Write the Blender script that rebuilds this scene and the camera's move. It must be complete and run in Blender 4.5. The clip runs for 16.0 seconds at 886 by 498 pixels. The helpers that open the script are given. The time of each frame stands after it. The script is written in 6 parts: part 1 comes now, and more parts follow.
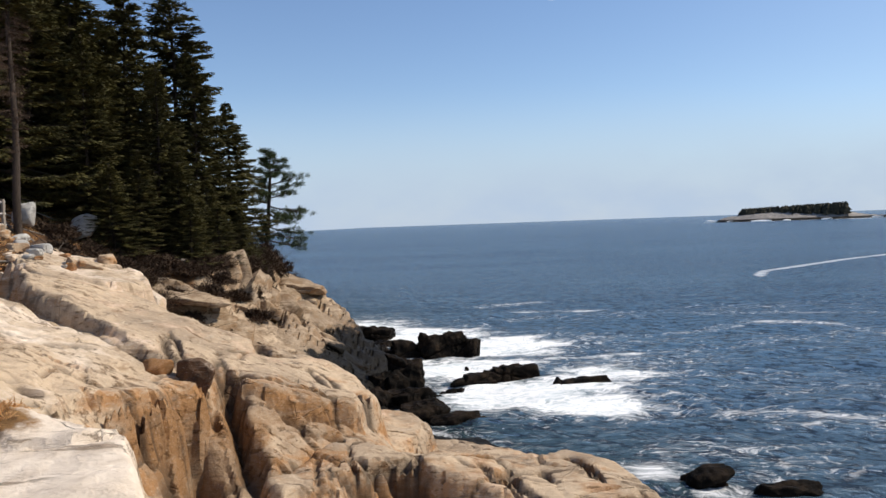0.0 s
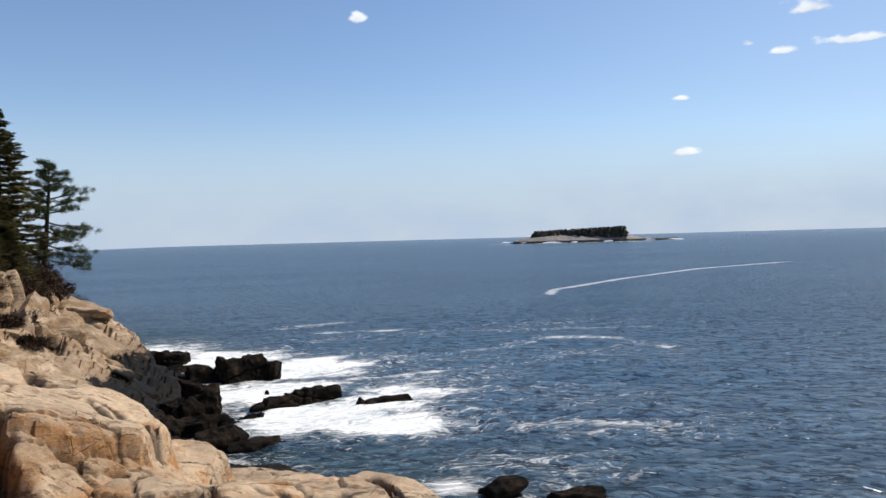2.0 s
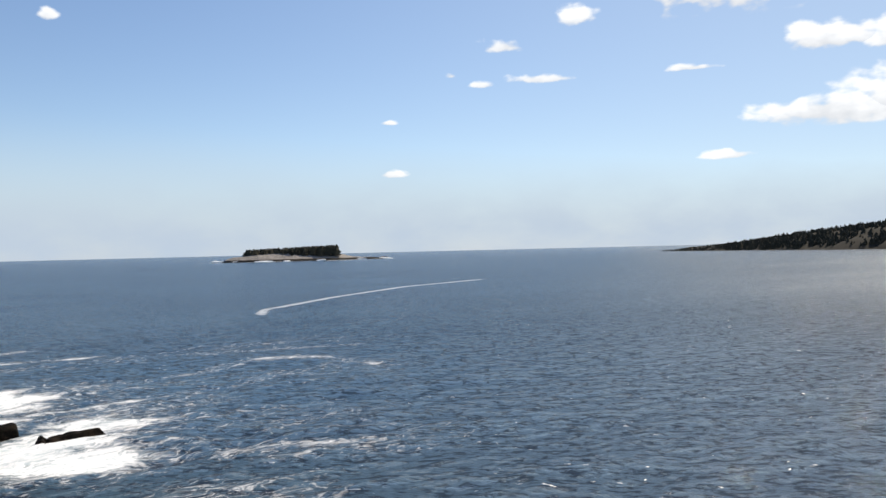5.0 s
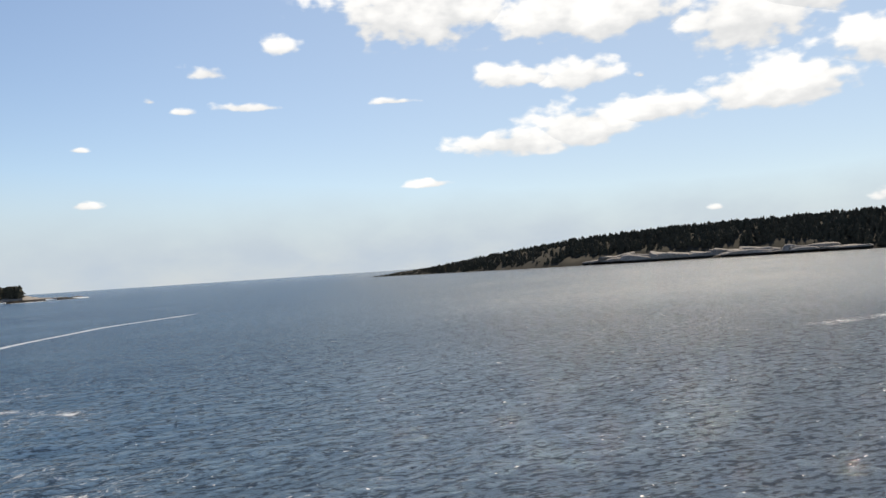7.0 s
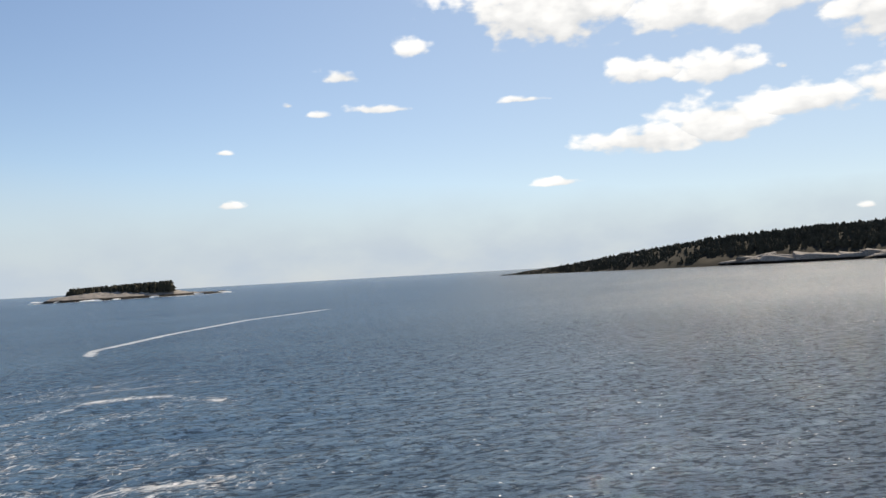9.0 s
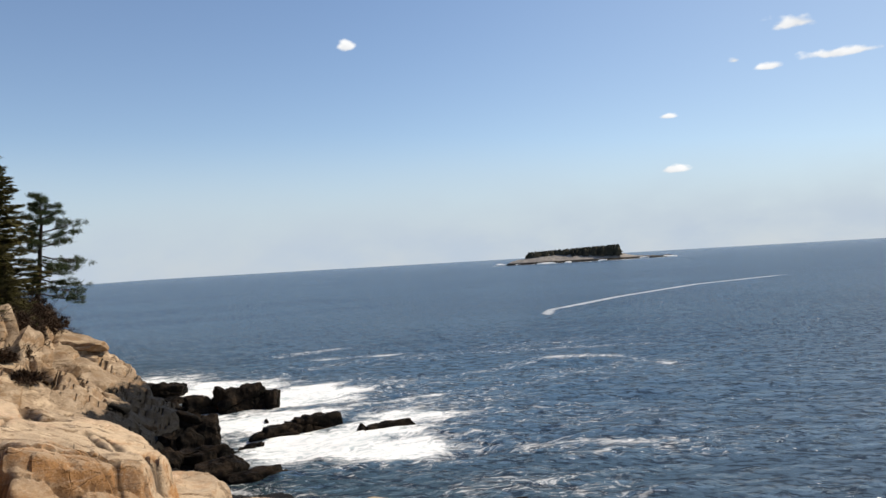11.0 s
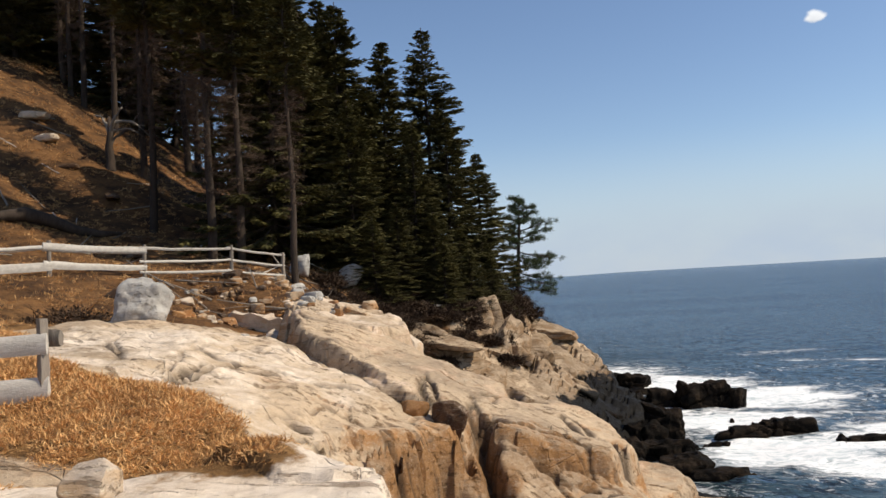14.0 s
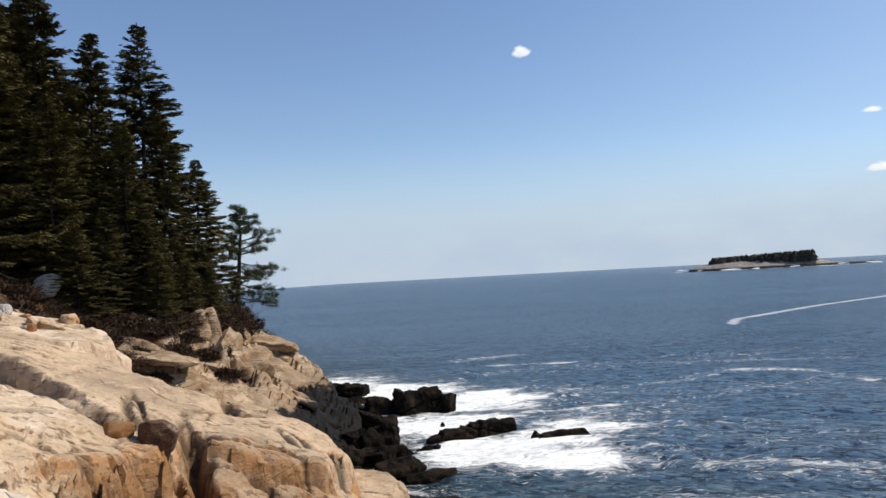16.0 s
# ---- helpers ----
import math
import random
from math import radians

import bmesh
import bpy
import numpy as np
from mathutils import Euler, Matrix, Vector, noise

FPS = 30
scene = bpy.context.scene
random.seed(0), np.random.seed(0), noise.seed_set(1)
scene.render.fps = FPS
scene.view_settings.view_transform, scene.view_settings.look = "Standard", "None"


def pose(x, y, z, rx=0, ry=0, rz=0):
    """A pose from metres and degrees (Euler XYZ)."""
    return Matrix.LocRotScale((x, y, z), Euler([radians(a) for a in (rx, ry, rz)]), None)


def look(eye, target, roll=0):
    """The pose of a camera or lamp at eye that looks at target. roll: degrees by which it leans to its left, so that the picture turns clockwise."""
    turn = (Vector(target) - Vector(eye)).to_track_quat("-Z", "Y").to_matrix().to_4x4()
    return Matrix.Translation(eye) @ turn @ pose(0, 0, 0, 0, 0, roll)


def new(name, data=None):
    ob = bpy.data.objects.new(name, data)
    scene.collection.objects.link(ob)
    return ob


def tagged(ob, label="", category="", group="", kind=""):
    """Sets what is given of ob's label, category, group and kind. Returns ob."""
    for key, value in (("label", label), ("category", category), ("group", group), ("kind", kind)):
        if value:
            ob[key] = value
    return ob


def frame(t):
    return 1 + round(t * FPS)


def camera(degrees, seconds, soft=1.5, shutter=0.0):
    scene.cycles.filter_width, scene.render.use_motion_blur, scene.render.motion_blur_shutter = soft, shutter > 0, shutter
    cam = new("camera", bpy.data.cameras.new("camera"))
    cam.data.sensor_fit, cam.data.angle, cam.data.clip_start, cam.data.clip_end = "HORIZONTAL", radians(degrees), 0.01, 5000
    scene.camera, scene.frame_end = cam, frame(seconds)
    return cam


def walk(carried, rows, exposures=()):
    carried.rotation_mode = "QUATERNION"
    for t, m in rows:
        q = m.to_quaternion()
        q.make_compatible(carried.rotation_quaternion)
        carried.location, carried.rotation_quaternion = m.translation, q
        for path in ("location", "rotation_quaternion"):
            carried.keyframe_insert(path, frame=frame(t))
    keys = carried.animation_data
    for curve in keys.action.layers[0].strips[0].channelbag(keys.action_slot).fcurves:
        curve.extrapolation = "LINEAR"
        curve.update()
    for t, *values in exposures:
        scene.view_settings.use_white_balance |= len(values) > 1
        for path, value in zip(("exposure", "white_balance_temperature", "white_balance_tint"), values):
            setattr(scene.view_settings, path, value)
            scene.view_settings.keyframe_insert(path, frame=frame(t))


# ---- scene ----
cam = camera(57.78, 16.0, soft=1.5)
# seconds, place, and the degrees of turn, tilt and lean
TURNS = [
    (0, -0.00, 0.05, 7.06, -0.43, -1.79, 1.99), (0.5, 0.02, 0.08, 7.05, -2.98, -1.73, 2.14), (1, 0.04, 0.12, 7.04, -6.81, -1.50, 2.22), (1.5, 0.05, 0.17, 7.03, -10.16, -1.25, 1.84),
    (2, 0.07, 0.20, 7.03, -14.35, -0.77, 1.55), (2.5, 0.10, 0.19, 7.03, -18.82, -0.17, 1.80), (3, 0.14, 0.18, 7.03, -21.20, -0.27, 1.22), (3.2, 0.22, 0.17, 7.05, -22.63, -0.01, 0.66),
    (5.3, 0.34, 0.15, 7.08, -37.40, 0.34, 2.18), (5.5, 0.41, 0.14, 7.10, -39.61, 0.65, 2.73), (6, 0.41, 0.14, 7.09, -45.86, 1.12, 3.11), (6.5, 0.38, 0.17, 7.07, -49.95, 1.46, 3.16),
    (7, 0.33, 0.20, 7.04, -54.89, 1.22, 3.80), (7.5, 0.28, 0.23, 7.01, -59.04, 1.19, 3.57), (8, 0.23, 0.26, 6.99, -59.12, 0.93, 3.36), (8.5, 0.18, 0.29, 6.96, -54.30, 1.73, 3.57),
    (9, 0.14, 0.32, 6.93, -45.79, 1.69, 3.27), (9.5, 0.09, 0.35, 6.91, -36.27, 1.10, 3.34), (10, 0.07, 0.37, 6.90, -27.59, 1.27, 3.31), (10.2, 0.02, 0.42, 6.91, -25.55, 1.23, 3.39),
    (12.3, -0.05, 0.48, 6.93, 4.82, 0.65, 2.94), (12.5, -0.08, 0.48, 6.95, 6.90, 0.72, 3.04), (13, -0.07, 0.46, 6.96, 11.48, 1.13, 3.17), (13.5, -0.06, 0.43, 6.97, 15.08, 2.11, 3.41),
    (14, -0.05, 0.39, 6.98, 17.26, 2.31, 3.30), (14.5, -0.03, 0.36, 6.99, 16.33, 2.17, 3.11), (15, -0.00, 0.34, 6.99, 11.78, 2.15, 2.94), (15.5, 0.03, 0.32, 6.99, 5.23, 2.36, 2.89),
    (16, 0.04, 0.35, 6.99, -2.30, 2.02, 3.06),
]
walk(cam, [(t, pose(x, y, z, 90 + p, r, a)) for t, x, y, z, a, p, r in TURNS],
     [(0, -0.05, 6600, 10), (3, -0.02, 6700, 10), (5.5, 0.04, 7150, 10), (7.5, 0.0, 7450, 10), (9, 0.02, 7450, 10), (10.2, 0.0, 7300, 10), (12.5, -0.06, 7050, 10), (14.5, -0.08, 6950, 10), (16, -0.05, 6750, 10)])

# ---- sky, sun ----
SUN_AZ, SUN_EL = -80.0, 47.0  # degrees left of north (+y), and above the horizon


def wire(tree, a, b):
    tree.links.new(a, b)


def node(tree, kind, **inputs):
    n = tree.nodes.new(kind)
    for key, value in inputs.items():
        n.inputs[key.replace("_", " ")].default_value = value
    return n


def calc(tree, op, a, b=None, c=None, clamp=False):
    n = tree.nodes.new("ShaderNodeMath")
    n.operation, n.use_clamp = op, clamp
    for k, v in enumerate((a, b, c)):
        if v is None:
            continue
        if isinstance(v, (int, float)):
            n.inputs[k].default_value = v
        else:
            wire(tree, v, n.inputs[k])
    return n.outputs[0]


def ramp(tree, value, lo, hi, to_lo=0.0, to_hi=1.0):
    n = tree.nodes.new("ShaderNodeMapRange")
    n.interpolation_type = "SMOOTHSTEP"
    for k, v in enumerate((value, lo, hi, to_lo, to_hi)):
        if isinstance(v, (int, float)):
            n.inputs[k].default_value = v
        else:
            wire(tree, v, n.inputs[k])
    return n.outputs[0]


def mixed(tree, fac, a, b):
    n = tree.nodes.new("ShaderNodeMix")
    n.data_type = "RGBA"
    for k, v in ((0, fac), (6, a), (7, b)):
        if isinstance(v, (int, float)):
            n.inputs[k].default_value = v
        elif isinstance(v, tuple):
            n.inputs[k].default_value = (*v, 1)
        else:
            wire(tree, v, n.inputs[k])
    return n.outputs[2]


# clouds: degrees left of north, degrees up, half width, half height
CLOUDS = [(-54.4, 17.75, 6.4, 2.85), (-66.6, 16.46, 7.3, 2.31), (-76.8, 14.81, 4.4, 2.37), (-80.1, 15.96, 5.6, 2.09), (-86.1, 11.85, 5.0, 1.75), (-60.6, 12.82, 3.1, 0.96), (-65.6, 12.44, 3.0, 1.19),
          (-69.6, 12.12, 0.7, 0.38), (-70.7, 9.58, 4.7, 1.1), (-78.7, 10.11, 5.0, 1.66), (-60.7, 8.27, 4.8, 1.11), (-65.6, 8.81, 3.6, 1.49), (-51.9, 11.81, 2.1, 0.37), (-54.5, 5.9, 2.2, 0.44),
          (-39.4, 14.02, 2.4, 0.76), (-44.4, 15.7, 1.9, 0.85), (-35.5, 12.17, 0.8, 0.45), (-41.9, 11.75, 3.9, 0.48), (-37.6, 11.5, 1.3, 0.36), (-31.1, 5.43, 1.5, 0.44), (-52.4, 11.8, 2.2, 0.32), (-30.9, 9.0, 0.9, 0.25),
          (-8.7, 15.36, 0.8, 0.54), (-74.0, 2.71, 0.8, 0.29), (-84.4, 2.69, 1.6, 0.76), (-93.4, 9.38, 4.7, 2.11)]

world = bpy.data.worlds.new("sky")
scene.world = world
world.use_nodes = True
wt = world.node_tree
background = wt.nodes["Background"]
sky = wt.nodes.new("ShaderNodeTexSky")
sky.sky_type, sky.sun_disc = "NISHITA", False
sky.sun_elevation, sky.sun_rotation = radians(SUN_EL), radians(-SUN_AZ)
sky.altitude, sky.air_density, sky.dust_density, sky.ozone_density = 0, 1.0, 0.0, 2.5
place = wt.nodes.new("ShaderNodeTexCoord").outputs["Generated"]
axes = wt.nodes.new("ShaderNodeSeparateXYZ")
wire(wt, place, axes.inputs[0])
east, north, height = axes.outputs
azimuth = calc(wt, "MULTIPLY", calc(wt, "ARCTAN2", calc(wt, "MULTIPLY", east, -1.0), north), 57.29578)
rise = calc(wt, "MULTIPLY", calc(wt, "ARCSINE", height), 57.29578)
flat = wt.nodes.new("ShaderNodeCombineXYZ")
wire(wt, calc(wt, "MULTIPLY", azimuth, 0.42), flat.inputs[0])
wire(wt, calc(wt, "MULTIPLY", rise, 0.72), flat.inputs[1])
billow = node(wt, "ShaderNodeTexNoise", Scale=0.62, Detail=3.0, Roughness=0.45)
wire(wt, flat.outputs[0], billow.inputs["Vector"])
fluff = node(wt, "ShaderNodeTexNoise", Scale=2.0, Detail=3.0, Roughness=0.45)
wire(wt, flat.outputs[0], fluff.inputs["Vector"])
puff = calc(wt, "ADD", calc(wt, "SUBTRACT", billow.outputs["Fac"], 0.5), calc(wt, "MULTIPLY", calc(wt, "SUBTRACT", fluff.outputs["Fac"], 0.5), 0.5))
cover, tall = -9.0, 0.0
for c_az, c_el, c_w, c_h in CLOUDS:
    du = calc(wt, "MULTIPLY", calc(wt, "SUBTRACT", azimuth, c_az), 1 / c_w)
    dv = calc(wt, "MULTIPLY", calc(wt, "SUBTRACT", rise, c_el), 1 / c_h)
    dv = calc(wt, "MULTIPLY", dv, ramp(wt, dv, -0.4, 0.2, 1.5, 0.8))
    d2 = calc(wt, "ADD", calc(wt, "MULTIPLY", du, du), calc(wt, "MULTIPLY", dv, dv))
    this = calc(wt, "SUBTRACT", 1.22 if c_h > 1.4 else 1.08 if c_h > 0.9 else 0.8, calc(wt, "SQRT", d2))
    first = calc(wt, "GREATER_THAN", this, cover)
    tall = calc(wt, "ADD", calc(wt, "MULTIPLY", first, dv), calc(wt, "MULTIPLY", calc(wt, "SUBTRACT", 1.0, first), tall))
    cover = calc(wt, "MAXIMUM", cover, this)
dense = ramp(wt, calc(wt, "ADD", cover, calc(wt, "MULTIPLY", puff, 2.3)), 0.02, 0.5)
dense = calc(wt, "MULTIPLY", dense, ramp(wt, cover, -0.4, -0.05))
veil = node(wt, "ShaderNodeTexNoise", Scale=0.35, Detail=5.0, Roughness=0.55)
wire(wt, flat.outputs[0], veil.inputs["Vector"])
haze = calc(wt, "MULTIPLY", ramp(wt, rise, 10.0, 1.0), ramp(wt, veil.outputs["Fac"], 0.3, 0.7, 0.86, 1.0))
# the air grows paler towards the sun
glare = calc(wt, "MULTIPLY", ramp(wt, azimuth, -5.0, -75.0, 0.0, 0.56), ramp(wt, rise, 60.0, 15.0))
haze = calc(wt, "MAXIMUM", haze, glare)
body = ramp(wt, calc(wt, "ADD", calc(wt, "MULTIPLY", tall, 0.6), calc(wt, "MULTIPLY", puff, 2.2)), -0.6, 0.5)
cloud_colour = mixed(wt, body, (6.6, 7.1, 7.9), (9.3, 9.8, 10.6))
air = wt.nodes.new("ShaderNodeMix")
air.data_type, air.blend_type = "RGBA", "MULTIPLY"
air.inputs[0].default_value = 1.0
wire(wt, sky.outputs["Color"], air.inputs[6])
air.inputs[7].default_value = (1.08, 1.12, 1.23, 1)
tint = mixed(wt, haze, air.outputs[2], (4.5, 5.6, 7.15))
wire(wt, mixed(wt, calc(wt, "MULTIPLY", dense, 0.95), tint, cloud_colour), background.inputs["Color"])
background.inputs["Strength"].default_value = 0.11

sun = new("sun", bpy.data.lights.new("sun", "SUN"))
sun.data.energy, sun.data.angle, sun.data.color = 4.9, radians(0.53), (1.0, 0.91, 0.77)
s_az, s_el = radians(SUN_AZ), radians(SUN_EL)
sun.matrix_world = look((60, 0, 80), (60 + math.sin(s_az) * math.cos(s_el), -math.cos(s_az) * math.cos(s_el), 80 - math.sin(s_el)))
scene.view_settings.exposure = 0.0

# ---- materials ----
def material(name, roughness=0.8):
    m = bpy.data.materials.new(name)
    m.use_nodes = True
    t = m.node_tree
    b = t.nodes["Principled BSDF"]
    b.inputs["Roughness"].default_value = roughness
    return m, t, b


def noise_at(t, scale, detail=6.0, rough=0.6, coords=None, stretch=None):
    n = node(t, "ShaderNodeTexNoise", Scale=scale, Detail=detail, Roughness=rough)
    v = coords
    if stretch:
        m = t.nodes.new("ShaderNodeMapping")
        m.inputs["Scale"].default_value = stretch
        wire(t, coords, m.inputs["Vector"])
        v = m.outputs[0]
    if v is not None:
        wire(t, v, n.inputs["Vector"])
    return n.outputs["Fac"]


def bump(t, b, value, strength, distance):
    n = t.nodes.new("ShaderNodeBump")
    n.inputs["Strength"].default_value, n.inputs["Distance"].default_value = strength, distance
    wire(t, value, n.inputs["Height"])
    wire(t, n.outputs[0], b.inputs["Normal"])


def granite(name, pale=(0.55, 0.42, 0.29), warm=(0.39, 0.185, 0.062), grey=(0.16, 0.112, 0.076), tide=True, ground=False, hair=1.0, bands=1.0):
    """Weathered granite: pale faces, rusty stains, grey patches, speckle and hair cracks; black where the sea wets it.
    """
    m, t, b = material(name, 0.85)
    b.inputs["Specular IOR Level"].default_value = 0.1
    geo = t.nodes.new("ShaderNodeNewGeometry")
    pos = geo.outputs["Position"]
    z = t.nodes.new("ShaderNodeSeparateXYZ")
    wire(t, pos, z.inputs[0])
    steep = t.nodes.new("ShaderNodeSeparateXYZ")
    wire(t, geo.outputs["True Normal"], steep.inputs[0])
    side = ramp(t, steep.outputs[2], 0.75, 0.25)
    big = noise_at(t, 0.30, 5.0, 0.6, pos)
    stain = noise_at(t, 0.8, 9.0, 0.7, pos, (1.0, 1.0, 1.8))
    patch = noise_at(t, 2.1, 9.0, 0.72, pos)
    streak = noise_at(t, 1.6, 6.0, 0.65, pos, (0.5, 1.0, 5.0))
    grain = noise_at(t, 42.0, 3.0, 0.75, pos)
    c = mixed(t, ramp(t, big, 0.36, 0.64), pale, tuple(v * k for v, k in zip(pale, (0.66, 0.66, 0.67))))
    red = calc(t, "ADD", stain, calc(t, "MULTIPLY", side, 0.09))
    if ground:
        cov = t.nodes.new("ShaderNodeAttribute")
        cov.attribute_name = "cover"
        parts = t.nodes.new("ShaderNodeSeparateColor")
        wire(t, cov.outputs["Color"], parts.inputs[0])
        tone = calc(t, "ADD", parts.outputs[1], calc(t, "MULTIPLY", calc(t, "SUBTRACT", stain, 0.5), 1.4))
        red = calc(t, "ADD", red, calc(t, "MULTIPLY", calc(t, "SUBTRACT", 0.42, parts.outputs[1]), 0.28))
    c = mixed(t, ramp(t, red, 0.50, 0.70, 0.0, 0.85), c, warm)
    c = mixed(t, ramp(t, calc(t, "ADD", patch, calc(t, "MULTIPLY", side, 0.05)), 0.53, 0.72, 0.0, 0.8), c, grey)
    c = mixed(t, ramp(t, streak, 0.56, 0.70, 0.0, 0.5 * bands), c, tuple(v * 0.45 for v in warm))
    c = mixed(t, ramp(t, streak, 0.42, 0.28, 0.0, 0.5 * bands), c, (0.62, 0.53, 0.42))
    spot = noise_at(t, 6.5, 8.0, 0.75, pos, (1.0, 1.0, 1.6))
    c = mixed(t, ramp(t, spot, 0.56, 0.70, 0.0, 0.45), c, tuple(v * 0.42 for v in warm))
    c = mixed(t, ramp(t, spot, 0.45, 0.34, 0.0, 0.55), c, tuple(min(0.8, v * 1.22 + 0.04) for v in pale))
    if ground:
        c = mixed(t, ramp(t, tone, 0.45, 0.85, 0.0, 0.92), c, mixed(t, ramp(t, patch, 0.38, 0.68), (0.86, 0.74, 0.61), (0.66, 0.54, 0.42)))
        c = mixed(t, ramp(t, calc(t, "ADD", parts.outputs[1], calc(t, "MULTIPLY", calc(t, "SUBTRACT", patch, 0.5), 0.5)), 0.34, 0.10, 0.0, 0.6), c, (0.20, 0.108, 0.048))
    c = mixed(t, ramp(t, grain, 0.57, 0.75, 0.0, 0.35), c, (0.18, 0.14, 0.11))
    c = mixed(t, ramp(t, grain, 0.42, 0.30, 0.0, 0.4), c, (0.66, 0.6, 0.52))
    # hair cracks, along bent sheets
    warp = t.nodes.new("ShaderNodeVectorMath")
    warp.operation = "MULTIPLY_ADD"
    bent = node(t, "ShaderNodeTexNoise", Scale=0.9, Detail=3.0)
    wire(t, pos, bent.inputs["Vector"])
    wire(t, bent.outputs["Color"], warp.inputs[0])
    warp.inputs[1].default_value = (0.4, 0.4, 0.4)
    wire(t, pos, warp.inputs[2])
    cracks = None
    for scale, stretch, thin, spin in ((0.62, (6.0, 1.0, 0.8), 0.008, -38), (0.5, (0.8, 4.0, 0.8), 0.005, -28)):
        mp = t.nodes.new("ShaderNodeMapping")
        mp.inputs["Scale"].default_value = stretch
        mp.vector_type = "TEXTURE"
        mp.inputs["Rotation"].default_value = (0.15, 0.1, radians(spin))
        wire(t, warp.outputs[0], mp.inputs["Vector"])
        cell = node(t, "ShaderNodeTexVoronoi", Scale=scale)
        cell.feature = "DISTANCE_TO_EDGE"
        wire(t, mp.outputs[0], cell.inputs["Vector"])
        line = ramp(t, cell.outputs["Distance"], thin, 0.0)
        line = calc(t, "MULTIPLY", line, ramp(t, noise_at(t, 0.5, 4.0, 0.6, pos), 0.5, 0.62))
        cracks = line if cracks is None else calc(t, "MAXIMUM", cracks, line)
    c = mixed(t, calc(t, "MULTIPLY", cracks, 0.8 * hair), c, (0.055, 0.04, 0.03))
    # broken dashes where thin sheets end
    dash = noise_at(t, 1.5, 8.0, 0.66, pos, (0.3, 5.0, 6.0))
    flake = calc(t, "MULTIPLY", ramp(t, dash, 0.57, 0.60), ramp(t, noise_at(t, 0.55, 3.0, 0.5, pos), 0.40, 0.54))
    c = mixed(t, calc(t, "MULTIPLY", flake, 0.55), c, tuple(v * 0.30 for v in warm))
    rough = 0.85
    if ground:
        c = mixed(t, calc(t, "MULTIPLY", parts.outputs[2], 0.85), c, (0.05, 0.036, 0.026))
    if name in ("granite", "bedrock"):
        # a darker brown, in patches, over the rock of the point
        point_brown = calc(t, "MULTIPLY", ramp(t, z.outputs[1], 23.0, 31.0), ramp(t, calc(t, "ADD", stain, calc(t, "MULTIPLY", patch, 0.5)), 0.60, 0.84, 0.12, 0.72))
        c = mixed(t, point_brown, c, mixed(t, patch, (0.10, 0.072, 0.048), (0.26, 0.18, 0.11)))
    if tide:
        # black algae and wet rock along the water
        tide_z = calc(t, "SUBTRACT", z.outputs[2], ramp(t, z.outputs[1], 27.0, 34.0, 0.0, 0.95))
        wet = ramp(t, calc(t, "ADD", tide_z, calc(t, "MULTIPLY", calc(t, "SUBTRACT", stain, 0.5), 2.2)), 0.85, 1.1, 1.0, 0.0)
        c = mixed(t, wet, c, mixed(t, patch, (0.005, 0.0045, 0.004), (0.013, 0.011, 0.008)))
        rough = ramp(t, wet, 0.0, 1.0, 0.85, 0.65)
    if ground:
        mottle = noise_at(t, 0.8, 9.0, 0.75, pos)
        fine = noise_at(t, 11.0, 6.0, 0.8, pos)
        soil = mixed(t, ramp(t, mottle, 0.3, 0.7), (0.085, 0.047, 0.022), (0.34, 0.185, 0.072))
        soil = mixed(t, ramp(t, z.outputs[1], 13.0, 19.0), soil, mixed(t, ramp(t, mottle, 0.35, 0.68), (0.04, 0.022, 0.013), (0.20, 0.10, 0.04)))
        soil = mixed(t, ramp(t, fine, 0.5, 0.72, 0.0, 0.75), soil, (0.05, 0.032, 0.022))
        soil = mixed(t, ramp(t, fine, 0.44, 0.28, 0.0, 0.55), soil, (0.30, 0.18, 0.09))
        edge = calc(t, "ADD", parts.outputs[0], calc(t, "MULTIPLY", calc(t, "SUBTRACT", mottle, 0.5), 0.9))
        c = mixed(t, ramp(t, edge, 0.42, 0.58), c, soil)
    wire(t, c, b.inputs["Base Color"])
    if rough != 0.85:
        wire(t, rough, b.inputs["Roughness"])
    rel = calc(t, "ADD", calc(t, "ADD", patch, calc(t, "MULTIPLY", streak, 0.5)), calc(t, "MULTIPLY", grain, 0.04))
    rel = calc(t, "ADD", calc(t, "SUBTRACT", rel, calc(t, "MULTIPLY", cracks, 0.5)), calc(t, "MULTIPLY", spot, 0.25))
    rel = calc(t, "SUBTRACT", rel, calc(t, "MULTIPLY", flake, 0.35))
    bump(t, b, rel, 0.85, 0.085)
    return m


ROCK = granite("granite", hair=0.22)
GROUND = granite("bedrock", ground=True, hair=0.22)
PALE_ROCK = granite("pale_granite", (0.77, 0.63, 0.49), (0.56, 0.39, 0.24), (0.47, 0.37, 0.28), tide=False, hair=0.5, bands=0.3)
GREY_ROCK = granite("grey_granite", (0.54, 0.52, 0.48), (0.40, 0.36, 0.32), (0.27, 0.26, 0.25), tide=False, hair=0.15, bands=0.3)
BROWN_ROCK = granite("brown_granite", (0.12, 0.075, 0.048), (0.13, 0.06, 0.026), (0.06, 0.045, 0.036), tide=False, hair=0.2)


RUSTY_ROCK = granite("rusty_granite", (0.36, 0.19, 0.085), (0.32, 0.13, 0.04), (0.16, 0.10, 0.06), tide=False, hair=0.2)


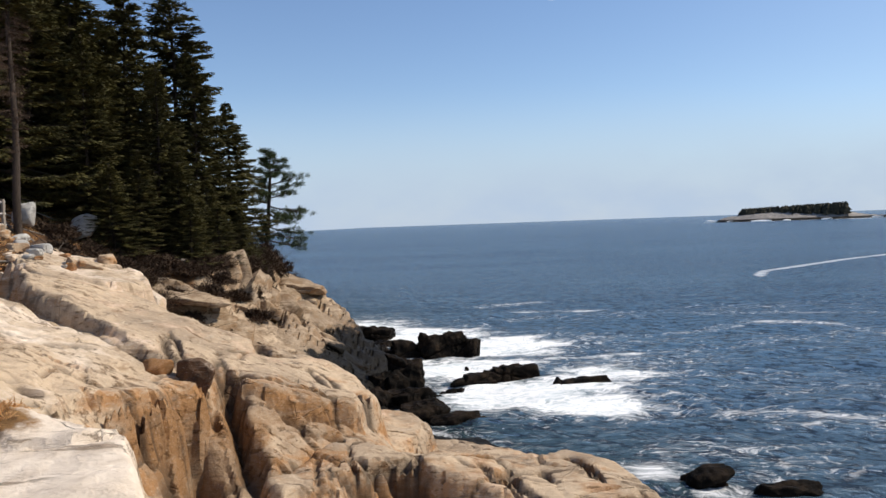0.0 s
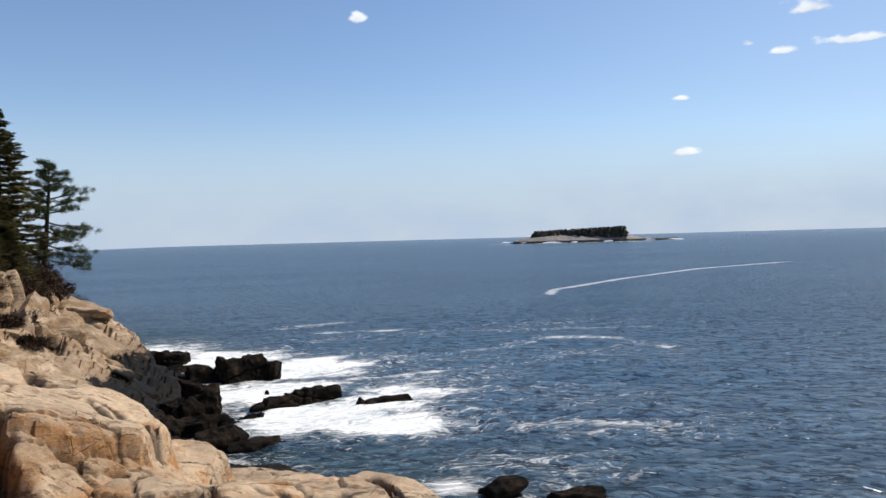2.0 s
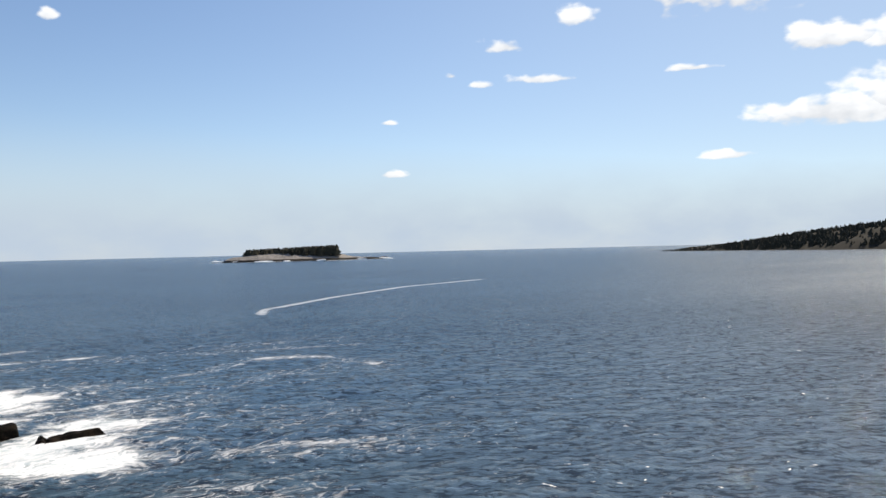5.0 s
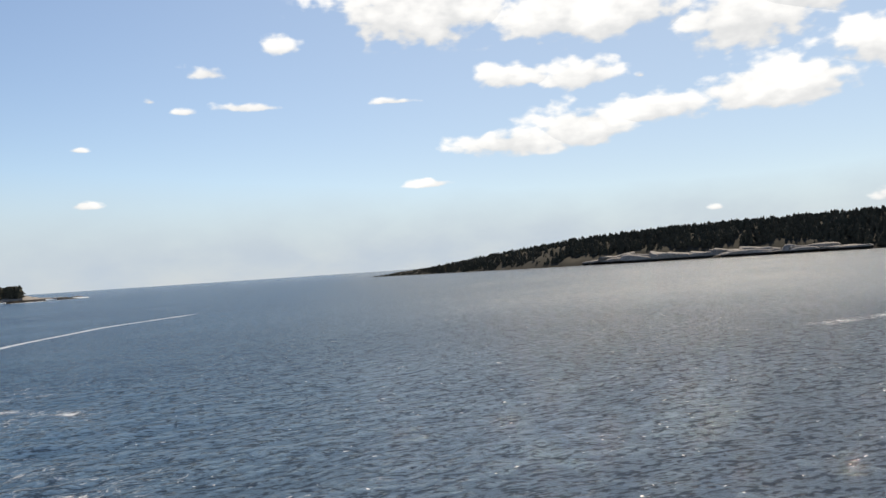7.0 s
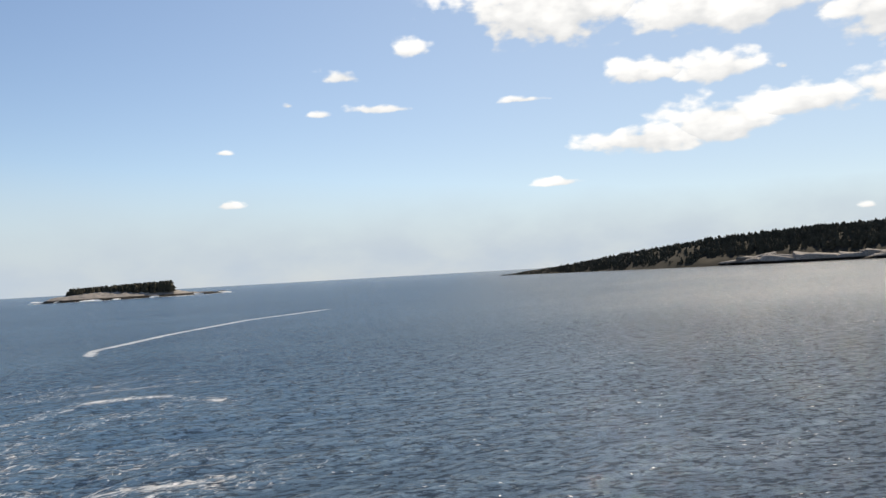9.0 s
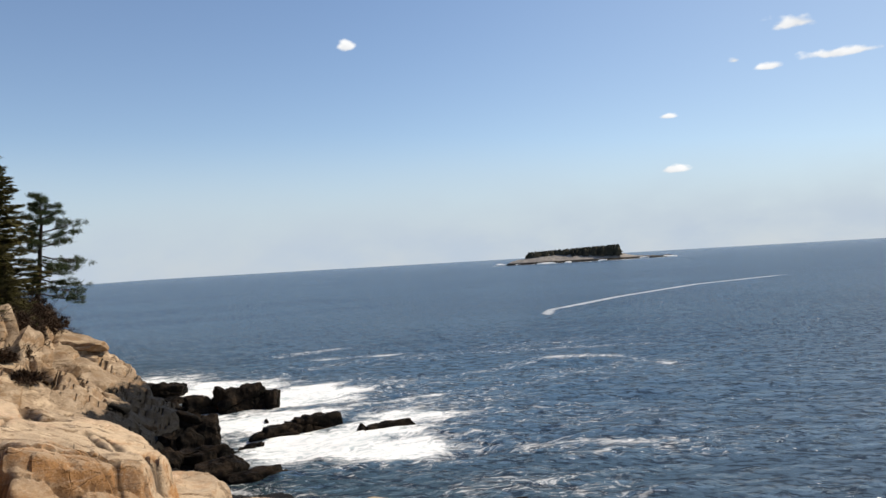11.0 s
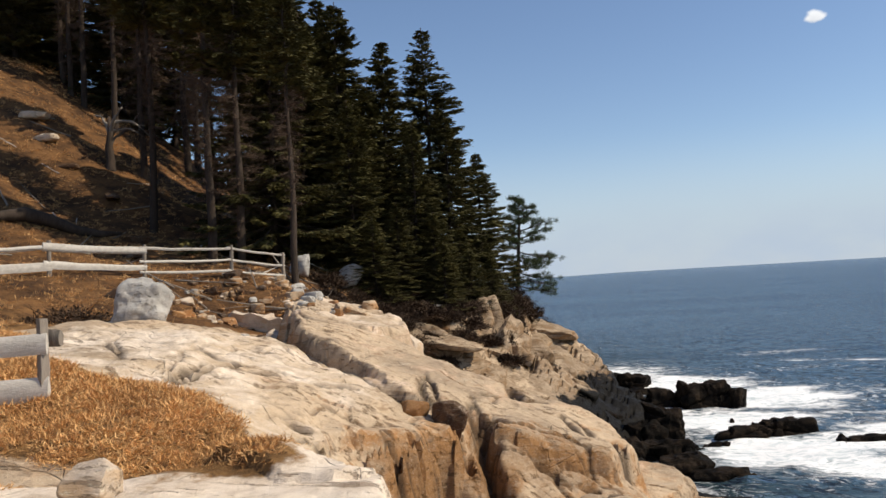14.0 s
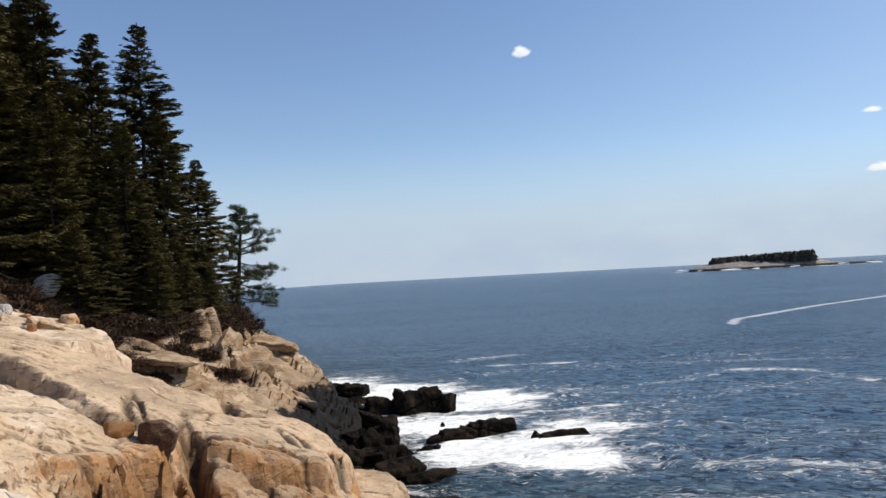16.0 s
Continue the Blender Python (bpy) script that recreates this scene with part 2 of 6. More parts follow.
def black_rock():
    m, t, b = material("wet_black_rock", 0.4)
    b.inputs["Specular IOR Level"].default_value = 0.03
    pos = t.nodes.new("ShaderNodeNewGeometry").outputs["Position"]
    n1, n2 = noise_at(t, 1.6, 7.0, 0.65, pos), noise_at(t, 9.0, 5.0, 0.7, pos)
    c = mixed(t, ramp(t, n1, 0.4, 0.65), (0.006, 0.0055, 0.005), (0.028, 0.020, 0.014))
    wire(t, mixed(t, ramp(t, n2, 0.55, 0.75, 0.0, 0.6), c, (0.045, 0.034, 0.02)), b.inputs["Base Color"])
    wire(t, ramp(t, n2, 0.3, 0.7, 0.5, 0.8), b.inputs["Roughness"])
    bump(t, b, calc(t, "ADD", n1, calc(t, "MULTIPLY", n2, 0.4)), 0.8, 0.2)
    return m


BLACK_ROCK = black_rock()


def vec(t, op, a, b=None, scale=None):
    n = t.nodes.new("ShaderNodeVectorMath")
    n.operation = op
    for k, v in enumerate((a, b)):
        if isinstance(v, tuple):
            n.inputs[k].default_value = v
        elif v is not None:
            wire(t, v, n.inputs[k])
    if scale is not None:
        wire(t, scale, n.inputs["Scale"])
    return n.outputs["Value"] if op in ("DOT_PRODUCT", "LENGTH") else n.outputs[0]


def sea_water():
    m, t, b = material("sea_water", 0.12)
    pos = t.nodes.new("ShaderNodeNewGeometry").outputs["Position"]
    cov = t.nodes.new("ShaderNodeAttribute")
    cov.attribute_name = "foam"
    parts = t.nodes.new("ShaderNodeSeparateColor")
    wire(t, cov.outputs["Color"], parts.inputs[0])
    foam, shoal = parts.outputs[0], parts.outputs[1]
    turned = t.nodes.new("ShaderNodeMapping")
    turned.inputs["Rotation"].default_value = (0, 0, radians(38))
    wire(t, pos, turned.inputs["Vector"])
    along = turned.outputs[0]
    w0 = noise_at(t, 0.16, 3.0, 0.5, along, (0.7, 1.3, 1.0))
    w1 = noise_at(t, 1.35, 3.0, 0.5, along, (0.6, 1.5, 1.0))
    w2 = noise_at(t, 3.4, 2.0, 0.5, along, (0.75, 1.3, 1.0))
    w3 = noise_at(t, 15.0, 2.0, 0.5, along, (0.7, 1.3, 1.0))
    tone = noise_at(t, 0.02, 5.0, 0.6, pos, (0.6, 1.6, 1.0))
    c = mixed(t, ramp(t, tone, 0.35, 0.65), (0.044, 0.094, 0.168), (0.062, 0.127, 0.212))
    where = t.nodes.new("ShaderNodeSeparateXYZ")
    wire(t, pos, where.inputs[0])
    # grey glare of the sunward sky, painted into the water under the headland
    bay_glare = ramp(t, calc(t, "SUBTRACT", where.outputs[0], calc(t, "MULTIPLY", where.outputs[1], 1.1)), -38.0, 48.0)
    c = mixed(t, bay_glare, c, mixed(t, ramp(t, tone, 0.35, 0.65), (0.104, 0.131, 0.162), (0.134, 0.162, 0.192)))
    c = mixed(t, shoal, c, (0.024, 0.044, 0.048))
    # the dark of the ripples' hollows is painted into the colour as shade
    trough_shade = calc(t, "ADD", calc(t, "MULTIPLY", w1, 0.45), calc(t, "MULTIPLY", w2, 0.55))
    c = mixed(t, ramp(t, trough_shade, 0.52, 0.425, 0.0, 0.90), c, (0.010, 0.017, 0.030))
    # foam: thick in the surf, torn into a web of threads where it thins out
    bent = node(t, "ShaderNodeTexNoise", Scale=0.55, Detail=3.0)
    wire(t, pos, bent.inputs["Vector"])
    drift = vec(t, "ADD", pos, vec(t, "MULTIPLY", vec(t, "SUBTRACT", bent.outputs["Color"], (0.5, 0.5, 0.5)), (2.6, 2.6, 0.0)))
    lace = noise_at(t, 0.45, 8.0, 0.68, drift, (0.75, 1.3, 1.0))
    fleck = noise_at(t, 3.6, 6.0, 0.7, drift, (0.6, 1.4, 1.0))
    # the long thin wake: the third value is the distance to its middle line
    wake = calc(t, "ABSOLUTE", calc(t, "ADD", calc(t, "SUBTRACT", calc(t, "MULTIPLY", parts.outputs[2], 40.0), 20.0), calc(t, "MULTIPLY", calc(t, "SUBTRACT", lace, 0.5), 1.6)))
    lines = calc(t, "MULTIPLY", ramp(t, wake, ramp(t, where.outputs[0], 36.0, 120.0, 1.5, 2.1), 0.1), calc(t, "MULTIPLY", ramp(t, where.outputs[0], 34.5, 36.5), ramp(t, where.outputs[0], 124.0, 108.0)))
    f = calc(t, "ADD", foam, calc(t, "ADD", calc(t, "MULTIPLY", calc(t, "SUBTRACT", lace, 0.5), 2.0), calc(t, "MULTIPLY", calc(t, "SUBTRACT", fleck, 0.5), 1.3)))
    solid = ramp(t, f, 0.5, 1.2)
    threads = calc(t, "MULTIPLY", ramp(t, fleck, 0.50, 0.66), ramp(t, f, 0.15, 0.7, 0.0, 0.7))
    white = calc(t, "MULTIPLY", calc(t, "MAXIMUM", solid, threads), ramp(t, foam, 0.03, 0.2))
    torn = calc(t, "ADD", lines, calc(t, "ADD", calc(t, "MULTIPLY", calc(t, "SUBTRACT", lace, 0.5), 0.7), calc(t, "MULTIPLY", calc(t, "SUBTRACT", fleck, 0.5), 0.9)))
    white = calc(t, "MAXIMUM", white, calc(t, "MULTIPLY", ramp(t, torn, 0.35, 1.0, 0.0, 0.5), ramp(t, lines, 0.02, 0.2)))
    # surf round the island's rocks
    off = vec(t, "SUBTRACT", pos, (307.5, 673.0, 0.0))
    mp = t.nodes.new("ShaderNodeMapping")
    mp.inputs["Rotation"].default_value = (0, 0, radians(25))
    wire(t, off, mp.inputs["Vector"])
    far = vec(t, "LENGTH", vec(t, "MULTIPLY", mp.outputs[0], (1 / 78.0, 1 / 32.0, 0.0)))
    ring = ramp(t, far, 1.25, 0.95)
    white = calc(t, "MAXIMUM", white, calc(t, "MULTIPLY", ring, ramp(t, noise_at(t, 0.06, 4.0, 0.6, pos), 0.5, 0.58)))
    h = calc(t, "ADD", calc(t, "MULTIPLY", w0, 0.7), calc(t, "ADD", calc(t, "MULTIPLY", w1, 0.34), calc(t, "ADD", calc(t, "MULTIPLY", w2, 0.24), calc(t, "MULTIPLY", w3, 0.09))))
    h = calc(t, "ADD", calc(t, "MULTIPLY", h, ramp(t, white, 0.0, 1.0, 1.0, 0.2)), calc(t, "MULTIPLY", calc(t, "MULTIPLY", fleck, white), 0.35))
    relief = t.nodes.new("ShaderNodeBump")
    relief.inputs["Strength"].default_value, relief.inputs["Distance"].default_value = 1.0, 0.5
    wire(t, h, relief.inputs["Height"])
    soft = t.nodes.new("ShaderNodeBump")
    soft.inputs["Strength"].default_value, soft.inputs["Distance"].default_value = 0.4, 0.5
    wire(t, h, soft.inputs["Height"])
    # the body of the water; the chop hides most of the mirror at low angles
    body = node(t, "ShaderNodeBsdfDiffuse")
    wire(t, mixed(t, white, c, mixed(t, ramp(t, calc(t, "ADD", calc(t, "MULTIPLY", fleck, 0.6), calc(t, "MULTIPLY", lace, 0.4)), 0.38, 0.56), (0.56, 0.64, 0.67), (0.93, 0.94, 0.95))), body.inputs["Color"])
    wire(t, soft.outputs[0], body.inputs["Normal"])
    gloss = node(t, "ShaderNodeBsdfAnisotropic", Roughness=0.035)
    wire(t, relief.outputs[0], gloss.inputs["Normal"])
    ruffle = calc(t, "MULTIPLY", ramp(t, noise_at(t, 3.6, 2.0, 0.5, along, (0.7, 1.3, 1.0)), 0.705, 0.73), ramp(t, noise_at(t, 0.3, 2.0, 0.5, pos), 0.48, 0.56))
    spark = calc(t, "MULTIPLY", ruffle, 0.42)
    wire(t, calc(t, "ADD", ramp(t, vec(t, "LENGTH", pos), 25.0, 150.0, 0.04, 0.18), spark), gloss.inputs["Roughness"])
    fres = node(t, "ShaderNodeFresnel", IOR=1.33)
    wire(t, relief.outputs[0], fres.inputs["Normal"])
    amount = calc(t, "MULTIPLY", calc(t, "MAXIMUM", ramp(t, fres.outputs[0], 0.0, 0.7, 0.025, 0.52), calc(t, "MULTIPLY", ruffle, 0.75)), ramp(t, white, 0.0, 1.0, 1.0, 0.05))
    both = t.nodes.new("ShaderNodeMixShader")
    wire(t, amount, both.inputs[0])
    wire(t, body.outputs[0], both.inputs[1])
    wire(t, gloss.outputs[0], both.inputs[2])
    wire(t, both.outputs[0], t.nodes["Material Output"].inputs["Surface"])
    t.nodes.remove(b)
    return m


WATER = sea_water()


def plain(name, c1, c2, scale=6.0, roughness=0.85, strength=0.5, depth=0.03, stretch=None, gloss=0.25):
    m, t, b = material(name, roughness)
    pos = t.nodes.new("ShaderNodeTexCoord").outputs["Object"]
    n1, n2 = noise_at(t, scale, 7.0, 0.65, pos, stretch), noise_at(t, scale * 6, 4.0, 0.7, pos, stretch)
    own = t.nodes.new("ShaderNodeObjectInfo").outputs["Random"]
    isl = t.nodes.new("ShaderNodeNewGeometry").outputs["Random Per Island"]
    k = calc(t, "ADD", calc(t, "MULTIPLY", ramp(t, calc(t, "ADD", n1, calc(t, "MULTIPLY", calc(t, "SUBTRACT", n2, 0.5), 0.6)), 0.3, 0.7), 0.6),
             calc(t, "ADD", calc(t, "MULTIPLY", own, 0.15), calc(t, "MULTIPLY", isl, 0.25)))
    wire(t, mixed(t, k, c1, c2), b.inputs["Base Color"])
    bump(t, b, calc(t, "ADD", n1, calc(t, "MULTIPLY", n2, 0.4)), strength, depth)
    b.inputs["Specular IOR Level"].default_value = gloss
    return m


NEEDLES = plain("spruce_needles", (0.022, 0.022, 0.008), (0.125, 0.108, 0.030), 0.6, 0.75)
PINE_NEEDLES = plain("pine_needles", (0.022, 0.04, 0.014), (0.065, 0.085, 0.028), 0.8, 0.7)
DEAD_TWIGS = plain("dead_twigs", (0.05, 0.033, 0.023), (0.135, 0.088, 0.06), 1.0, 0.9)
BARK = plain("bark", (0.026, 0.019, 0.014), (0.075, 0.055, 0.043), 3.0, 0.95, 0.9, 0.05, (1, 1, 0.3))
FAR_WOODS = plain("far_woods", (0.026, 0.026, 0.018), (0.060, 0.054, 0.036), 0.05, 0.95)
FAR_ROCK = granite("far_rock", (0.34, 0.315, 0.29), (0.2, 0.165, 0.13), (0.11, 0.105, 0.095), tide=True)
OLD_WOOD = plain("weathered_wood", (0.36, 0.33, 0.29), (0.62, 0.58, 0.52), 2.0, 0.85, 0.7, 0.02, (0.3, 4, 4))
GREY_POST = plain("post_wood", (0.15, 0.125, 0.10), (0.30, 0.26, 0.22), 3.0, 0.9, 0.8, 0.02, (4, 4, 0.4))
DRY_GRASS = plain("dry_grass", (0.52, 0.27, 0.105), (0.88, 0.56, 0.26), 1.1, 0.9)
SHRUB = plain("brown_shrub", (0.026, 0.018, 0.012), (0.085, 0.05, 0.03), 1.0, 0.9)
FAR_DARK = plain("headland_ground", (0.014, 0.014, 0.010), (0.034, 0.030, 0.022), 0.05, 0.9)
FOAM = plain("foam", (0.85, 0.87, 0.88), (0.95, 0.96, 0.96), 0.4, 0.9)
# ---- shape of the land ----
COAST = np.array([(9, -60), (9.5, -10), (8.5, 4), (6.5, 13), (4.9, 20.4), (1.3, 24.6), (-0.8, 28.5), (-2.2, 32), (-2.3, 38),
                  (-4.5, 45), (-6.5, 52), (-8.5, 61), (-18, 78), (-50, 105), (-90, 125), (-200, 130)], float)


def hash2(i, j, seed):
    h = (i.astype(np.int64) * 374761393 + j.astype(np.int64) * 668265263 + seed * 974634777) & 0xFFFFFFFF
    h = ((h ^ (h >> 13)) * 1274126177) & 0xFFFFFFFF
    h = ((h ^ (h >> 16)) * 2246822519) & 0xFFFFFFFF
    return ((h ^ (h >> 15)) & 0xFFFFFF) / 0xFFFFFF


def value_noise(x, y, seed=0):
    """Smooth noise from -1 to 1, with a grid of 1."""
    i, j = np.floor(x), np.floor(y)
    u, v = x - i, y - j
    u, v = u * u * (3 - 2 * u), v * v * (3 - 2 * v)
    a, b = hash2(i, j, seed), hash2(i + 1, j, seed)
    c, d = hash2(i, j + 1, seed), hash2(i + 1, j + 1, seed)
    return 2 * ((a * (1 - u) + b * u) * (1 - v) + (c * (1 - u) + d * u) * v) - 1


def fbm(x, y, octaves=4, seed=0, gain=0.5):
    total, amp = 0, 1
    for k in range(octaves):
        total, amp = total + amp * value_noise(x * 2 ** k + 17.3 * k, y * 2 ** k - 9.1 * k, seed + k), amp * gain
    return total


def blocks(x, y, seed):
    """Jointed rock on a grid of 1: each block's own random values, its offset, and the distance to the nearest joint."""
    i0, j0 = np.floor(x), np.floor(y)
    best, second = np.full(x.shape, 9.0), np.full(x.shape, 9.0)
    r1, r2, r3 = np.zeros(x.shape), np.zeros(x.shape), np.zeros(x.shape)
    ox, oy = np.zeros(x.shape), np.zeros(x.shape)
    for di in (-1, 0, 1):
        for dj in (-1, 0, 1):
            i, j = i0 + di, j0 + dj
            dx = x - (i + 0.5 + 0.8 * (hash2(i, j, seed) - 0.5))
            dy = y - (j + 0.5 + 0.8 * (hash2(i, j, seed + 1) - 0.5))
            d = np.maximum(abs(dx), abs(dy)) * 0.7 + np.hypot(dx, dy) * 0.3
            near = d < best
            second = np.where(near, best, np.minimum(second, d))
            best = np.where(near, d, best)
            r1, r2, r3 = (np.where(near, hash2(i, j, seed + k), r) for k, r in ((2, r1), (3, r2), (4, r3)))
            ox, oy = np.where(near, dx, ox), np.where(near, dy, oy)
    return r1, r2, r3, ox, oy, second - best


def inland(x, y):
    """Metres from the coast line, more than 0 on land."""
    best = np.full(x.shape, 1e9)
    for (ax, ay), (bx, by) in zip(COAST[:-1], COAST[1:]):
        t = np.clip(((x - ax) * (bx - ax) + (y - ay) * (by - ay)) / ((bx - ax) ** 2 + (by - ay) ** 2), 0, 1)
        best = np.minimum(best, np.hypot(x - ax - t * (bx - ax), y - ay - t * (by - ay)))
    ring = np.vstack([COAST, [(-200, -60)]])
    inside = np.zeros(x.shape, bool)
    for (ax, ay), (bx, by) in zip(ring, np.roll(ring, -1, 0)):
        if ay != by:
            inside ^= ((ay > y) != (by > y)) & (x < ax + (y - ay) * (bx - ax) / (by - ay))
    return np.where(inside, best, -best)


def step(a, b, x):
    t = np.clip((x - a) / (b - a), 0, 1)
    return t * t * (3 - 2 * t)


def hump(x, y, cx, cy, rx, ry, turn=0.0):
    c, s = math.cos(radians(turn)), math.sin(radians(turn))
    u, v = ((x - cx) * c + (y - cy) * s) / rx, (-(x - cx) * s + (y - cy) * c) / ry
    return np.exp(-(u * u + v * v))


def ridge(x, y, ax, ay, bx, by, face, back, jag=0.0, piece=0.9, seed=5, tail=1.3):
    """A ledge from a to b: 0 before its face, 1 at its crest, down again over `back` behind it; fades out at both ends.
    jag: how far its upright blocks, `piece` wide, stand before or behind one another."""
    n = math.hypot(bx - ax, by - ay)
    ux, uy = (bx - ax) / n, (by - ay) / n
    along = (x - ax) * ux + (y - ay) * uy
    over = -(x - ax) * uy + (y - ay) * ux + 0.3 * fbm(along * 0.5, along * 0 + ax, 3, seed)
    if jag:
        w = along / piece + 0.35 * value_noise(along * 0.6, over * 0.8, seed + 3)
        k = np.floor(w)
        f = w - k
        over = over + jag * (hash2(k, k * 0, seed) - 0.5) - 0.5 * jag * (1 - step(0.0, 0.10, np.minimum(f, 1 - f)))
        over = over + 0.4 * jag * (hash2(k, np.floor(over * 1.3 + hash2(k, k, seed)), seed + 1) - 0.5)
    return step(-face, 0, over) * (1 - step(0, back, over)) * step(-1.5, 0.5, along) * (1 - step(n - 0.5, n - 0.5 + tail, along))


def land_smooth(x, y):
    s = inland(x, y)
    far = 15 + (s - 15) * (0.42 + 0.58 * step(15, 30, y))
    reach = np.minimum(s, np.where(s > 15, far, s)) + 0.38 * np.clip(s, 0, 10) * step(30, 37, y)
    z = np.interp(reach, [-40, -6, -2, 0, 3, 7, 12, 17, 22, 30, 42, 80, 200], [-9, -3.5, -1.2, 0, 1.6, 3.6, 5.2, 6.6, 9, 14, 20, 30, 40])
    # the shelf on which the path and the fence run, and the rock by the water
    z = z + 0.55 * hump(x, y, -3.0, 3.0, 5, 5) - 1.6 * hump(x, y, 3.5, 10, 4.5, 4.0) - 0.9 * hump(x, y, -1.0, 11.0, 2.6, 2.2)
    return z, s


def slab(x, y, corners, z0, gx, gy, face, soft, seed, wander=0.12, jag=0.0):
    """The height of a sheet of rock over its plan corners: its top is z0 + gx * x + gy * y, and past its edges it falls by
    `face` metres a metre; soft: how far in its edge is worn round; jag: how far the upright blocks of its face stand
    before one another. Also how far a place lies inside it."""
    wx = x + wander * fbm(x * 0.8, y * 0.8, 4, seed)
    wy = y + wander * fbm(x * 0.8, y * 0.8, 4, seed + 50)
    best, inside = np.full(x.shape, 1e9), np.zeros(x.shape, bool)
    for (ax, ay), (bx, by) in zip(corners, corners[1:] + corners[:1]):
        t = np.clip(((wx - ax) * (bx - ax) + (wy - ay) * (by - ay)) / ((bx - ax) ** 2 + (by - ay) ** 2), 0, 1)
        best = np.minimum(best, np.hypot(wx - ax - t * (bx - ax), wy - ay - t * (by - ay)))
        if ay != by:
            inside ^= ((ay > wy) != (by > wy)) & (wx < ax + (wy - ay) * (bx - ax) / (by - ay))
    d = np.where(inside, best, -best)
    if jag:
        for turn, wide in ((0.0, 0.62), (1.75, 0.8)):
            w = (wx * (0.38 + turn) + wy * (0.92 - 0.8 * turn)) / wide
            k, low = np.floor(w), np.floor(d * 1.6 + 40)
            f = np.minimum(w - k, 1 - w + k)
            d = d + jag * (hash2(k, k * 0, seed + 3) - 0.5) * (1 - step(0.2, 0.7, d)) + 0.5 * jag * (hash2(k, low, seed + 9) - 0.5) * (d < 0.1)
            d = d - 0.5 * jag * (1 - step(0.02, 0.11, f)) * (1 - step(0.15, 0.5, d))
    fall = np.where(d > 0, np.clip(soft - d, 0, None) ** 2 / (2 * soft), soft / 2 - d) * face
    return z0 + gx * x + gy * y - fall, d


# the sheets of the near shore: plan corners, plane, fall of the face, worn edge
SLABS = [
    (((-12.8, 12.3), (-11.8, 15.0), (-10.3, 16.6), (-8.2, 17.6), (-6.0, 16.6), (-4.1, 14.9), (-4.15, 13.5), (-4.7, 12.4), (-5.1, 11.2), (-5.0, 9.8), (-6.2, 9.3), (-9.0, 10.4), (-12.0, 11.4)), 4.62, -0.236, -0.082, 4.5, 0.16, 0.54),
    (((-10.4, 19.9), (-9.2, 17.7), (-8.4, 17.3), (-7.0, 16.3), (-6.0, 15.3), (-4.8, 14.75), (-3.9, 14.85), (-2.6, 15.3), (-1.6, 15.9), (-1.45, 17.7), (-2.0, 19.2), (-2.9, 19.8), (-4.4, 19.4), (-6.3, 20.0), (-8.0, 20.8), (-10.6, 21.2)), 3.56, -0.36, -0.038, 4.2, 0.16, 0.44),
    (((-4.15, 15.0), (-1.7, 16.2), (-1.55, 15.2), (-3.3, 13.0), (-3.95, 13.7)), -3.95, -0.669, 0.374, 3.0, 0.2, 0.34),
    (((-2.9, 12.0), (-2.3, 14.1), (-1.75, 14.9), (-0.9, 14.55), (-0.3, 14.9), (1.1, 15.2), (2.3, 15.95), (3.1, 15.9), (3.7, 14.9), (3.9, 13.2), (1.6, 12.5), (0.4, 12.9), (-0.9, 13.3), (-1.5, 12.7), (-2.2, 11.2)), 2.92, -0.15, 0.0, 3.6, 0.25, 0.36),
    (((-1.6, 12.8), (0.0, 13.2), (3.2, 13.4), (3.9, 9.0), (-1.5, 8.5), (-2.5, 10.5)), 2.50, -0.15, 0.0, 2.6, 0.25, 0.42),
    (((-2.4, 18.5), (-1.7, 20.5), (-0.7, 20.8), (-0.2, 20.0), (-0.7, 18.3), (-1.5, 16.8)), 2.10, -0.15, 0.0, 3.0, 0.15, 0.4),
    (((-1.0, 21.6), (-0.5, 24.4), (1.2, 25.0), (2.3, 23.8), (1.4, 22.0)), 0.75, -0.20, 0.0, 1.4, 0.4, 0.3),
    (((-2.3, 36.6), (-2.3, 39.0), (-4.2, 43.0), (-6.1, 46.6), (-9.0, 49.0), (-10.5, 44.0), (-10.0, 36.0), (-7.0, 32.6), (-4.0, 33.6)), -4.69, -0.353, 0.117, 2.0, 0.4, 0.4),
    # the grey sheet and the steps behind the upper slab
    (((-10.9, 20.6), (-9.6, 19.7), (-8.3, 20.1), (-7.6, 21.6), (-8.6, 23.4), (-11.2, 23.6)), 3.05, -0.27, 0.03, 4.0, 0.12, 0.55),
]
# the flat pale block close by, and the thin sheet that lies on it
PALE_BLOCK = ((-3.05, 7.85), (-2.6, 6.8), (-2.15, 5.8), (-1.9, 4.6), (-3.0, 3.2), (-8.6, 3.2), (-8.9, 6.2), (-6.4, 7.1), (-5.0, 7.9), (-4.2, 8.2))
PALE_SHEET = ((-3.12, 7.8), (-3.2, 7.55), (-3.4, 7.35), (-3.95, 7.3), (-4.35, 7.6), (-4.75, 7.75), (-5.1, 7.8), (-4.6, 8.3), (-4.0, 8.15))


